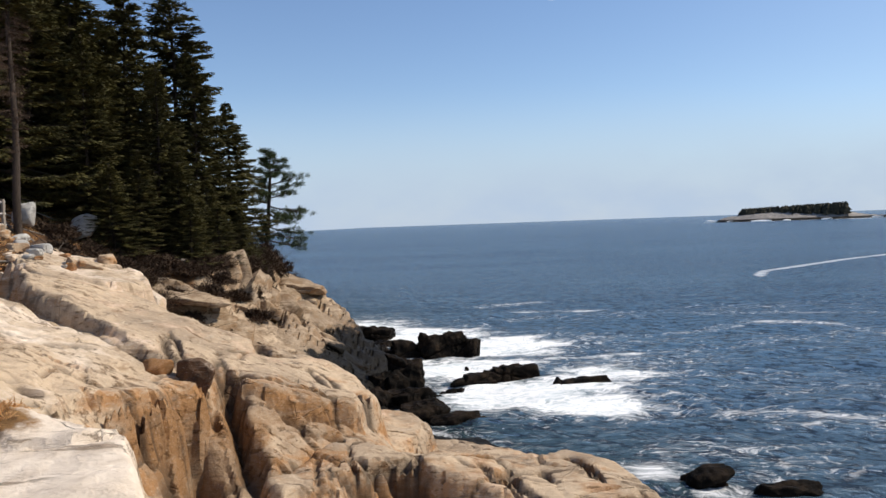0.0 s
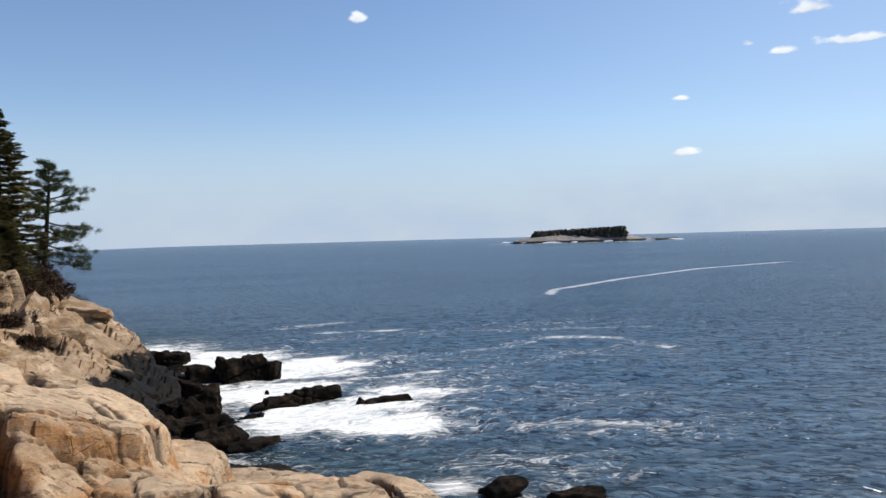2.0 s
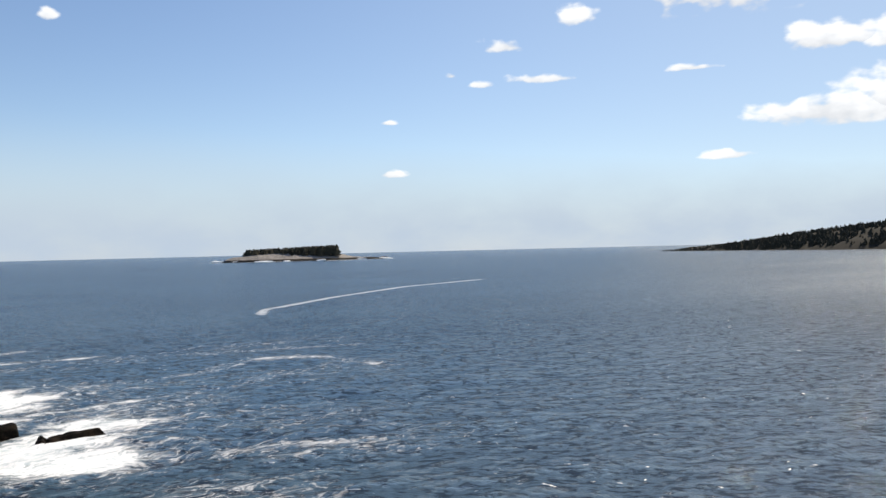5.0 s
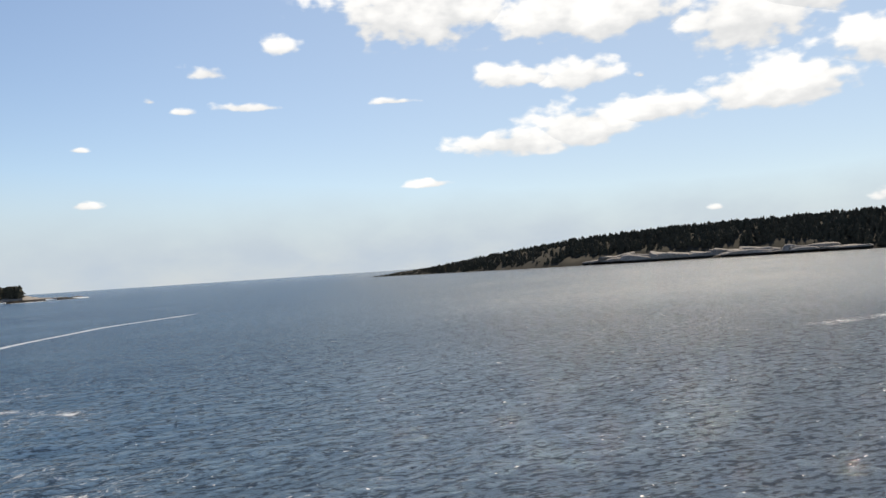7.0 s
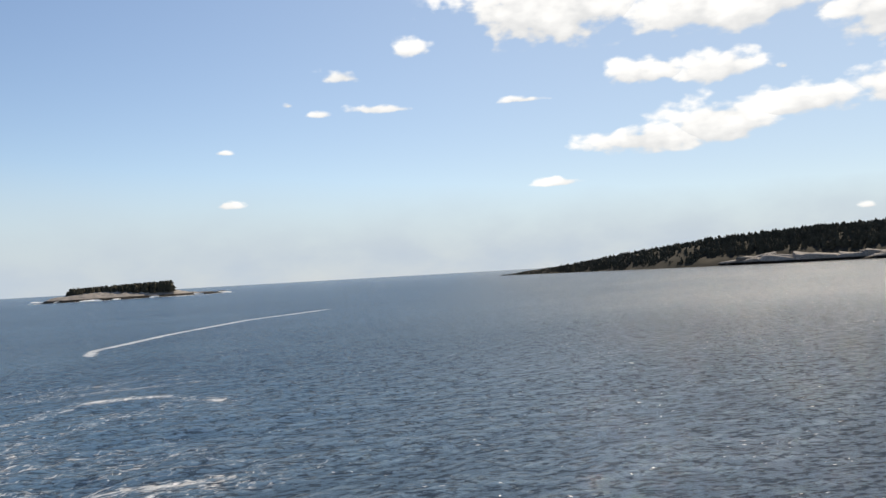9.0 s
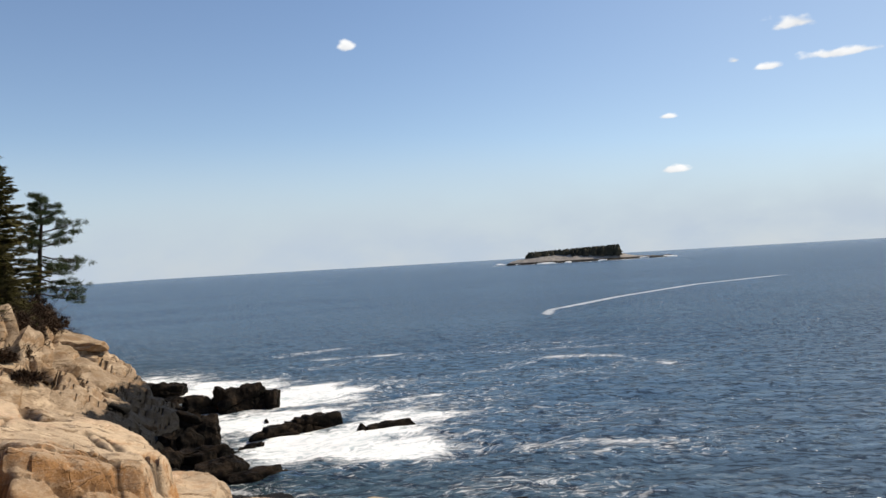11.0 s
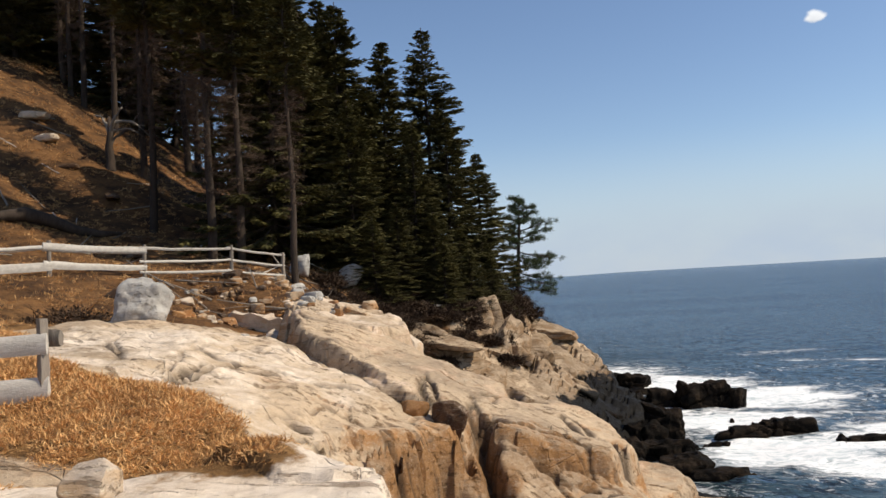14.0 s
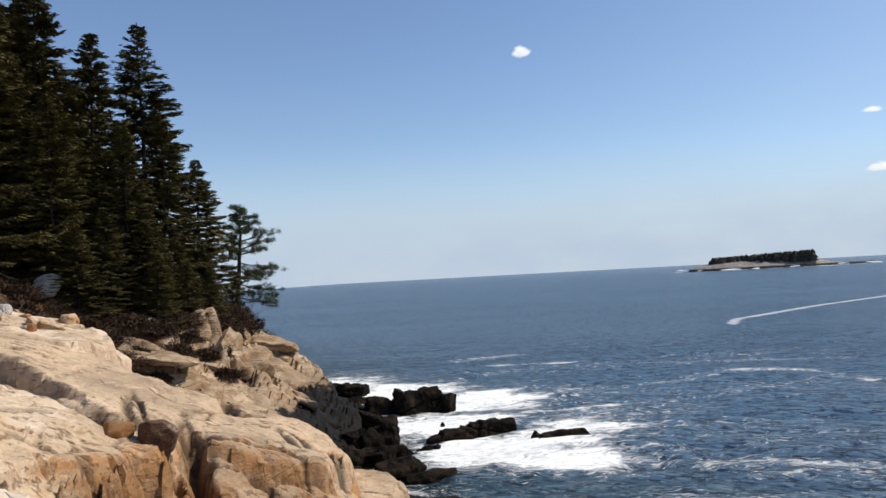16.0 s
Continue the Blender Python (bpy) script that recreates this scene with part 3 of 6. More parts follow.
def land_forms(x, y):
    """The land without its joints and its grain, and the metres from the coast."""
    z, s = land_smooth(x, y)
    # the wooded slope behind the fence, the level by the fence, and the high back of the promontory
    z = z + 1.9 * hump(x, y, -17.0, 31.0, 6.0, 6) + 0.6 * hump(x, y, -20.5, 19.5, 4, 4.5) + 1.1 * hump(x, y, -10.5, 48.5, 4, 6)
    z = z + 0.6 * hump(x, y, -15.0, 27.2, 2.4, 2.6) + 0.5 * hump(x, y, -18.0, 22.6, 2.4, 2.6) + 4.5 * hump(x, y, -43, 46, 12, 12)
    # the low ground before the jointed face, and the gap behind the upper slab
    z = z - 1.0 * hump(x, y, -2.3, 13.4, 2.4, 2.0, 45) - 1.5 * hump(x, y, -3.3, 11.2, 1.5, 2.2) - 0.9 * hump(x, y, -6.0, 28.6, 3.6, 1.5, -8) - 0.6 * hump(x, y, -5.2, 43, 1.8, 6, 14)
    z = z - 1.15 * hump(x, y, -0.3, 17.6, 1.4, 2.6) - 0.75 * hump(x, y, -1.6, 22.6, 1.3, 4.5) - 0.9 * hump(x, y, -5.0, 23.4, 3.2, 2.4)
    # ledges higher up, and the cliff of the promontory
    z = z + 0.45 * ridge(x, y, -14.5, 24.3, -8.8, 25.8, 0.8, 4.0) + 0.35 * ridge(x, y, -13, 16.0, -8.5, 17.0, 3.6, 2.0)
    z = z + 0.8 * ridge(x, y, -9.0, 33.0, -9.6, 51.0, 0.9, 3.5, 0.6, 1.9, 37) - 0.6 * hump(x, y, -9.6, 30.3, 1.6, 1.0)
    for k, (corners, z0, gx, gy, face, soft, _) in enumerate(SLABS):
        z = np.maximum(z, slab(x, y, corners, z0, gx, gy, face, soft, 200 + 7 * k, 0.12, (0.15, 0.05, 0.05, 0.05, 0.06, 0.08, 0.0, 0.4, 0.1)[k])[0])
    low = slab(x, y, PALE_BLOCK, 5.18, 0.0, 0.0, 5.0, 0.10, 270, 0.05)
    apron = (x > -13) & (x < -1.0) & (y > 1.5) & (y < 11)
    z = np.where(apron, np.maximum(np.minimum(z, np.minimum(5.10 + 0.33 * np.clip(-low[1], 0, None) + 9 * np.clip(3.6 - y, 0, None), 9)), low[0]), z)
    z = np.where(y < 9, np.maximum(z, slab(x, y, PALE_SHEET, 5.30, 0.0, 0.0, 6.0, 0.07, 280, 0.06)[0]), z)
    # the knob of rock beside the stand
    z = z + 3.4 * hump(x, y, 4.9, 0.9, 2.3, 2.6)
    return z, s


# joints: depth, half width, plan
CRACKS = [
    (0.16, 0.07, ((-4.57, 14.82), (-4.19, 15.67), (-3.55, 15.69))), (0.14, 0.06, ((-3.66, 14.99), (-3.26, 14.47))), (0.2, 0.08, ((-1.76, 17.24), (-1.58, 16.64))), (0.12, 0.06, ((-2.8, 17.88), (-2.18, 16.83))), (0.16, 0.07, ((-0.49, 14.23), (-0.58, 13.51), (-0.79, 13.57))), (0.14, 0.06, ((0.51, 14.28), (0.84, 13.27))), (0.16, 0.06, ((2.62, 14.78), (2.79, 13.58))), (0.14, 0.06, ((-2.64, 13.94), (-1.77, 13.27))), (0.1, 0.06, ((-10.95, 13.36), (-8.73, 11.02))), (0.12, 0.06, ((-8.65, 13.12), (-7.87, 12.97), (-7.2, 13.37))), (0.12, 0.06, ((-6.42, 13.14), (-5.93, 13.71))), (0.12, 0.06, ((-5.33, 12.28), (-4.92, 12.95))), (0.1, 0.06, ((-6.58, 17.09), (-6.29, 18.37))), (0.12, 0.06, ((-4.65, 17.48), (-4.1, 18.08))),
    (0.75, 0.45, ((-9.6, 42.5), (-8.6, 39.8), (-7.7, 37.0), (-7.0, 34.6))), (0.5, 0.2, ((-7.6, 41.0), (-6.6, 38.0), (-6.2, 36.0))), (0.45, 0.16, ((-6.9, 43.0), (-5.8, 40.0), (-5.2, 38.0))),
    (0.42, 0.17, ((-9.5, 17.5), (-8.5, 17.0), (-7.1, 16.0), (-6.1, 15.0), (-5.3, 14.55))), (0.3, 0.1, ((-11.0, 20.2), (-9.7, 19.4), (-8.3, 19.8))),
    (0.15, 0.065, ((-5.8, 14.74), (-5.32, 14.64), (-4.86, 14.92))), (0.15, 0.065, ((-6.52, 19.02), (-5.42, 16.17), (-4.94, 15.0))),
    (0.10, 0.065, ((-4.76, 17.16), (-4.28, 15.57))), (0.16, 0.069, ((-7.69, 12.33), (-7.47, 12.68), (-7.03, 13.05))),
    (0.20, 0.081, ((-5.67, 10.77), (-5.45, 10.76))), (0.12, 0.065, ((-5.22, 9.01), (-5.22, 10.63), (-3.3, 7.8))),
    (0.12, 0.065, ((-7.41, 9.78), (-7.67, 11.19), (-7.87, 12.97))), (0.95, 0.22, ((-4.42, 13.14), (-4.29, 13.34), (-4.17, 13.37), (-4.05, 13.15), (-3.87, 12.65))),
    (0.8, 0.21, ((-4.13, 15.3), (-3.83, 14.72), (-3.66, 14.22), (-3.36, 13.58))), (0.28, 0.069, ((-4.62, 12.77), (-4.47, 12.66), (-4.36, 12.55), (-4.15, 12.06))),
    (0.18, 0.065, ((-4.85, 12.35), (-4.7, 12.26), (-4.51, 12.13))), (0.38, 0.115, ((-4.21, 14.18), (-4.02, 14.0), (-3.91, 13.93))),
    (0.20, 0.069, ((-3.81, 15.19), (-3.4, 14.46), (-3.13, 14.58), (-2.58, 14.88), (-2.01, 15.25))), (0.12, 0.065, ((-3.39, 15.94), (-2.77, 16.11), (-2.29, 15.87))),
    (0.18, 0.069, ((-3.0, 14.97), (-2.39, 14.98))), (0.25, 0.092, ((-4.35, 19.1), (-4.03, 18.56), (-3.59, 18.81))),
    (0.20, 0.081, ((1.23, 14.52), (1.01, 13.63), (1.27, 12.92))), (0.16, 0.069, ((1.71, 14.19), (1.92, 13.27))),
    (0.25, 0.081, ((-1.71, 12.75), (-1.46, 12.83))), (0.20, 0.069, ((2.32, 15.16), (2.62, 14.78))),
    (0.25, 0.081, ((-1.05, 13.41), (-0.49, 13.28))), (0.15, 0.069, ((0.15, 14.05), (0.48, 13.71))),
    (0.19, 0.069, ((-1.51, 13.41), (-1.38, 13.02))),
]


def sheet_axes(x, y):
    """Metres along and across the grain of the rock."""
    c, d = math.cos(radians(14)), math.sin(radians(14))
    return x * c + y * d + 0.5 * fbm(x * 0.22, y * 0.22, 3, 40), -x * d + y * c + 0.4 * fbm(x * 0.4, y * 0.4, 2, 44)


def shattered(x, y):
    """How far the rock is broken into small blocks."""
    near = 0.8 * hump(x, y, -3.4, 13, 3.0, 1.6, 45) + 0.7 * hump(x, y, -3.2, 15.0, 1.3, 1.2) + 0.6 * hump(x, y, 0.6, 13.8, 2.6, 1.3)
    return step(0.1, 0.6, 0.5 * fbm(x * 0.16 + 5, y * 0.16, 3, 60) + near + 0.7 * step(27, 33, y))


def land(x, y):
    """Height of the ground, how much earth and grass covers the rock, and the metres from the coast."""
    z, s = land_forms(x, y)
    wob = fbm(x * 0.22, y * 0.22, 3, 40)
    need = np.interp(y, [-20, 0, 7.5, 9.0, 9.5, 10.2, 13, 18, 24, 26.5, 28, 30, 34, 40, 70], [13, 12.3, 10.9, 12.2, 15.0, 17.6, 18.6, 17.0, 12.6, 10.5, 7.6, 7.2, 7.4, 5.6, 5.0])
    earth = step(-0.8, 0.8, s - need + 0.9 * wob)
    earth = earth * (1 - 0.6 * step(-9.5, -8.5, x) * step(2, 3, y) * (1 - step(7.3, 7.9, y))) * (1 - hump(x, y, -6.2, 10.7, 0.9, 0.45))
    rock = (1 - earth) * step(-5, 1.5, s)
    # sheets of rock that peel off in steps
    for lift, tall, seed in ((0.05, 0.8, 3), (-0.10, 0.34, 13)):
        w = (z + lift * x + 0.35 * fbm(x * 0.3, y * 0.3, 3, 30 + seed)) / tall
        f = w - np.floor(w)
        z = z + rock * step(2.0, 6.5, y) * 0.13 * tall * (step(0.60, 0.92, f) - f) * (0.4 + 0.6 * hash2(np.floor(w), np.floor(w) * 0, seed))
    u, v = sheet_axes(x, y)
    r1, r2, r3, ox, oy, gap = blocks(u / 5.2, v / 1.9, 7)
    shape = (r1 - 0.5) * 0.10 + (r2 - 0.5) * 0.16 * ox + (r3 - 0.3) * 0.22 * oy - 0.20 * (1 - step(0.0, 0.035, gap))
    q1, q2, q3, px, py, gap2 = blocks(u / 1.5 + 31, v / 0.75 + 11, 23)
    broken = shattered(x, y)
    shape = shape + broken * ((q1 - 0.5) * 0.13 + (q2 - 0.5) * 0.14 * px + (q3 - 0.5) * 0.18 * py - 0.20 * (1 - step(0.0, 0.09, gap2)))
    # seams that run with the sheets, and short breaks across them
    shape = shape - 0.11 * (1 - abs(fbm(u * 0.22 + 3, v * 0.75, 4, 46))) ** 16 - 0.08 * (1 - abs(fbm(u * 0.7 + 8, v * 0.3, 4, 47))) ** 18
    rock = rock * step(2.0, 6.5, y)
    z = z + shape * rock * (0.42 + 0.58 * step(21, 26, y)) * (1 - 0.8 * step(8.6, 8.0, y))
    for depth, width, way in CRACKS:
        bend = 0.16 * fbm(x * 0.9, y * 0.9, 3, 85)
        for (ax, ay), (bx, by) in zip(way[:-1], way[1:]):
            k = np.clip(((x - ax) * (bx - ax) + (y - ay) * (by - ay)) / ((bx - ax) ** 2 + (by - ay) ** 2), 0, 1)
            z = z - rock * depth * np.exp(-((np.hypot(x - ax - k * (bx - ax), y - ay - k * (by - ay)) + bend) / width) ** 2)
    z = z + 0.03 * fbm(x * 0.7, y * 0.7, 5, 70) + 0.05 * rock * fbm(u * 1.6, v * 3.2, 4, 75) + earth * 0.17 * fbm(x * 0.35, y * 0.35, 4, 90)
    # a level stand where the camera is
    z = z + (5.4 - z) * np.exp(-(x * x + y * y) / 4.0)
    return z, earth, s


def weathering_and_shade(x, y):
    """How the rock is weathered, from rusty (0) over tan (0.4) to bleached (1), with the shade of the jointed face put
    in, and how much dark soil and crevice shade is painted into its joints.
    """
    tone, high = np.full(x.shape, 0.42), land_smooth(x, y)[0]
    for k, (corners, z0, gx, gy, face, soft, shade) in enumerate(SLABS):
        z, d = slab(x, y, corners, z0, gx, gy, face, soft, 200 + 7 * k)
        tone = np.where((z > high - 0.7) & (d > -0.7), shade * step(-0.35, 0.1, d) + 0.32 * (1 - step(-0.35, 0.1, d)), tone)
        high = np.maximum(z, high)
    tone = np.maximum(tone, 0.85 * step(-0.15, 0.05, slab(x, y, PALE_BLOCK, 0, 0, 0, 1, 0.1, 270, 0.05)[1]))
    # the jointed face's tone is lowered for its shade as well as its rust
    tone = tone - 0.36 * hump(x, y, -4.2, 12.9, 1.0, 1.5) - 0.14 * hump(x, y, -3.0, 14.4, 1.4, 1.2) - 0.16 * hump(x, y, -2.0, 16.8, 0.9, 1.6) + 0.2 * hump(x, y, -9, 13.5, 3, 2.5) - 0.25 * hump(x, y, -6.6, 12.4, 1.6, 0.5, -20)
    # cracks and joints painted dark: the soil in them and their crevice shade
    joint_dark = np.zeros(x.shape)
    bend = 0.16 * fbm(x * 0.9, y * 0.9, 3, 85)
    for depth, width, way in CRACKS:
        for (ax, ay), (bx, by) in zip(way[:-1], way[1:]):
            k = np.clip(((x - ax) * (bx - ax) + (y - ay) * (by - ay)) / ((bx - ax) ** 2 + (by - ay) ** 2), 0, 1)
            off = np.hypot(x - ax - k * (bx - ax), y - ay - k * (by - ay)) + bend
            joint_dark = np.maximum(joint_dark, np.exp(-(off / (0.7 * width + 0.025)) ** 2))
    u, v = sheet_axes(x, y)
    small, large = blocks(u / 1.5 + 31, v / 0.75 + 11, 23)[5], blocks(u / 5.2, v / 1.9, 7)[5]
    bare = step(8.2, 8.8, y) * (1 - step(24, 27, y))
    joint_dark = np.maximum(joint_dark, bare * np.maximum(0.85 * shattered(x, y) * (1 - step(0.01, 0.08, small)), 0.7 * (1 - step(0.006, 0.022, large))))
    return np.clip(tone, 0, 1), joint_dark


def spread(lo, hi, fine_lo, fine_hi, fine, grow=1.07, most=6.0):
    """Grid lines from lo to hi, close together in the middle part and wider outwards."""
    mid = list(np.arange(fine_lo, fine_hi, fine))
    up, down = [mid[-1]], [mid[0]]
    w = fine
    while up[-1] < hi:
        w = min(w * grow, most)
        up.append(up[-1] + w)
    w = fine
    while down[-1] > lo:
        w = min(w * grow, most)
        down.append(down[-1] - w)
    return np.array(down[:0:-1] + mid + up[1:])


def sheet(name, xs, ys, z, mat, attribute, colours, sharp=0):
    nx, ny = len(xs), len(ys)
    gx, gy = np.meshgrid(xs, ys)
    co = np.stack([gx, gy, z], -1).reshape(-1, 3)
    k = np.arange(nx * ny).reshape(ny, nx)
    quads = np.stack([k[:-1, :-1], k[:-1, 1:], k[1:, 1:], k[1:, :-1]], -1).reshape(-1, 4)
    me = bpy.data.meshes.new(name)
    me.vertices.add(len(co))
    me.vertices.foreach_set("co", co.ravel())
    me.loops.add(quads.size)
    me.loops.foreach_set("vertex_index", quads.ravel().astype(np.int32))
    me.polygons.add(len(quads))
    me.polygons.foreach_set("loop_start", np.arange(0, quads.size, 4, dtype=np.int32))
    me.polygons.foreach_set("loop_total", np.full(len(quads), 4, np.int32))
    me.polygons.foreach_set("use_smooth", np.ones(len(quads), bool))
    me.update(calc_edges=True)
    if sharp:
        me.set_sharp_from_angle(angle=radians(sharp))
    att = me.color_attributes.new(attribute, "FLOAT_COLOR", "POINT")
    att.data.foreach_set("color", np.concatenate([colours.reshape(-1, 3), np.ones((nx * ny, 1))], 1).ravel().astype(np.float32))
    me.materials.append(mat)
    return new(name, me)


gxs, gys = spread(-150, 16, -13, 4.4, 0.052), spread(-40, 130, 6.8, 22, 0.052, 1.02)
gx, gy = np.meshgrid(gxs, gys)
gz, g_earth, g_s = land(gx, gy)
ground = sheet("ground", gxs, gys, gz, GROUND, "cover", np.stack([g_earth, *weathering_and_shade(gx, gy)], -1), 32)
tagged(ground, "jointed tan granite shore with brown grass and earth above it", "rock shore", kind="structure")


def rock_plane(x, y, rx, ry, turn):
    """The height of the land's large form at a place, and its fall along and across a block turned by those degrees."""
    c, d = math.cos(radians(turn)), math.sin(radians(turn))
    px = np.array([x, x + rx * c, x - rx * c, x - ry * d, x + ry * d])
    py = np.array([y, y + rx * d, y - rx * d, y + ry * c, y - ry * c])
    h = land_forms(px, py)[0]
    return float(h.mean()), math.degrees(math.atan2(h[2] - h[1], 2 * rx)), math.degrees(math.atan2(h[3] - h[4], 2 * ry))


def ground_z(x, y):
    return float(land(np.array([float(x)]), np.array([float(y)]))[0][0])


# ---- sea ----
FOAM_PATCHES = [(-5.2, 56.0, 4.0, 5.5, 1.35), (-1.0, 51.0, 5.2, 4.2, 1.45), (3.2, 45.5, 4.8, 4.8, 1.4), (-2.5, 40.0, 3.2, 3.0, 1.4), (0.8, 38.8, 4.8, 3.2, 1.6), (3.4, 33.0, 4.6, 3.6, 1.6),
                (5.4, 30.2, 3.6, 2.2, 1.45), (-2.7, 33.0, 1.2, 1.6, 1.1), (7.2, 36.0, 3.6, 2.8, 1.2), (9.0, 39.5, 4.4, 4.0, 0.62), (7.0, 47.0, 5.0, 4.6, 0.62), (5.8, 21.8, 1.4, 1.3, 0.95),
                (8.5, 23.0, 3.0, 2.0, 0.6), (7.0, 20.2, 1.6, 1.0, 0.8), (9, 58, 9, 3, 0.33), (14, 33, 5, 4, 0.3), (20, 44, 8, 4, 0.3), (16, 27, 4, 3, 0.3), (24, 60, 10, 4, 0.28)]
FOAM_LINES = [((6.0, 40.6), (10.0, 41.6), 0.8, 0.8), ((10.0, 41.6), (17.5, 43.2), 0.8, 0.66), ((20.5, 51.8), (24.8, 50.0), 0.9, 0.7), ((24.8, 50.0), (25.3, 44.6), 1.1, 0.7),
              ((10.2, 28.5), (12.8, 28.0), 1.0, 0.7), ((12.8, 28.0), (14.6, 26.0), 0.9, 0.7), ((6.5, 62.0), (12.3, 61.8), 1.2, 0.9), ((3.6, 67.3), (8.2, 69.2), 1.2, 0.7),
              ((10.8, 26.3), (12.2, 26.1), 0.7, 0.9), ((16.0, 58.0), (30.0, 55.0), 0.9, 0.5), ((82.0, 9.0), (92.0, 3.5), 1.6, 1.0), ((76.0, 13.0), (84.0, 9.0), 1.4, 0.8), ((14.0, 48.0), (20.5, 51.8), 0.8, 0.55)]
WAKE = ((33.2, 83.5), (34.6, 87.5), (39.5, 97.0), (58.0, 114.5), (84.0, 135.0), (112.0, 148.0), (140.0, 160.0))
wxs, wys = spread(-400, 4600, -9, 30, 0.22, 1.045, 160), spread(-2500, 4900, 16, 64, 0.24, 1.045, 160)
wx, wy = np.meshgrid(wxs, wys)
foam = np.zeros(wx.shape)
for cx, cy, rx, ry, amp in FOAM_PATCHES:
    foam = np.maximum(foam, amp * hump(wx, wy, cx, cy, rx, ry))
for (ax, ay), (bx, by), width, amp in FOAM_LINES:
    k = np.clip(((wx - ax) * (bx - ax) + (wy - ay) * (by - ay)) / ((bx - ax) ** 2 + (by - ay) ** 2), 0, 1)
    off = np.hypot(wx - ax - k * (bx - ax), wy - ay - k * (by - ay)) + 0.5 * fbm(wx * 0.25, wy * 0.25, 3, 120)
    foam = np.maximum(foam, amp * np.exp(-(off / width) ** 2))
wake, nearest = np.full(wx.shape, 20.0), np.full(wx.shape, 1e9)
for (ax, ay), (bx, by) in zip(WAKE[:-1], WAKE[1:]):
    k = np.clip(((wx - ax) * (bx - ax) + (wy - ay) * (by - ay)) / ((bx - ax) ** 2 + (by - ay) ** 2), 0, 1)
    d = np.hypot(wx - ax - k * (bx - ax), wy - ay - k * (by - ay))
    over = np.sign((bx - ax) * (wy - ay) - (by - ay) * (wx - ax)) * d
    wake, nearest = np.where(d < nearest, over, wake), np.minimum(d, nearest)
wake = np.clip(wake, -20, 20) / 40 + 0.5
w_s = -inland(wx, wy)
foam = np.maximum(foam, 0.62 * np.exp(-np.maximum(w_s, 0) / 0.9))
shoal = np.exp(-np.maximum(w_s, 0) / 7.0)
near = np.exp(-np.hypot(wx - 8, wy - 32) / 28)
swell = 0.16 * np.sin(0.55 * wy + 0.16 * wx + 2.2 * fbm(wx * 0.05, wy * 0.05, 2, 130)) + 0.24 * fbm(wx * 0.22, wy * 0.42, 4, 140) + 0.13 * fbm(wx * 0.7, wy * 1.3, 3, 150)
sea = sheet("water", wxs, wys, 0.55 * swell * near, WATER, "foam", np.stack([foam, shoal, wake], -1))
tagged(sea, "dark blue choppy sea with white surf along the rocks", "sea", kind="structure")


# ---- builders ----
def mesh_of(name, verts, faces, mat, smooth=False, sharp=None):
    me = bpy.data.meshes.new(name)
    if isinstance(verts, np.ndarray):
        verts = verts.tolist()
    if isinstance(faces, np.ndarray):
        faces = faces.tolist()
    me.from_pydata(verts, [], faces)
    if smooth or sharp is not None:
        me.polygons.foreach_set("use_smooth", np.ones(len(me.polygons), bool))
    if sharp is not None:
        me.set_sharp_from_angle(angle=radians(sharp))
    if mat is not None:
        me.materials.append(mat)
    return me


def thing(name, x, y, z, label, category, group="", kind="", turn=0.0, scale=1.0):
    """An empty at the base of a thing, to which its parts belong."""
    e = new(name)
    e.empty_display_size = 0.3
    e.matrix_basis = pose(x, y, z, 0, 0, turn) @ Matrix.Diagonal((scale, scale, scale, 1))
    return tagged(e, label, category, group, kind)


def part(name, me, parent, label="", m=None):
    ob = new(name, me)
    ob.parent = parent
    if m is not None:
        ob.matrix_basis = m
    return tagged(ob, label)


def hash3(i, j, k, seed):
    return hash2(i + 57 * k, j - 131 * k, seed)


def noise3(p, seed=0):
    i, j, k = (np.floor(p[:, a]) for a in range(3))
    u, v, w = p[:, 0] - i, p[:, 1] - j, p[:, 2] - k
    u, v, w = (a * a * (3 - 2 * a) for a in (u, v, w))
    out = 0
    for a in (0, 1):
        for b in (0, 1):
            for c in (0, 1):
                out = out + hash3(i + a, j + b, k + c, seed) * (u if a else 1 - u) * (v if b else 1 - v) * (w if c else 1 - w)
    return 2 * out - 1


def fbm3(p, octaves, seed):
    total, amp = 0, 1.0
    for k in range(octaves):
        total, amp = total + amp * noise3(p * 2 ** k + 11.7 * k, seed + k), amp * 0.5
    return total


SPHERES = {}


def sphere_points(level):
    if level not in SPHERES:
        bm = bmesh.new()
        bmesh.ops.create_icosphere(bm, subdivisions=level, radius=1)
        SPHERES[level] = (np.array([v.co[:] for v in bm.verts]), [[v.index for v in f.verts] for f in bm.faces])
        bm.free()
    return SPHERES[level]


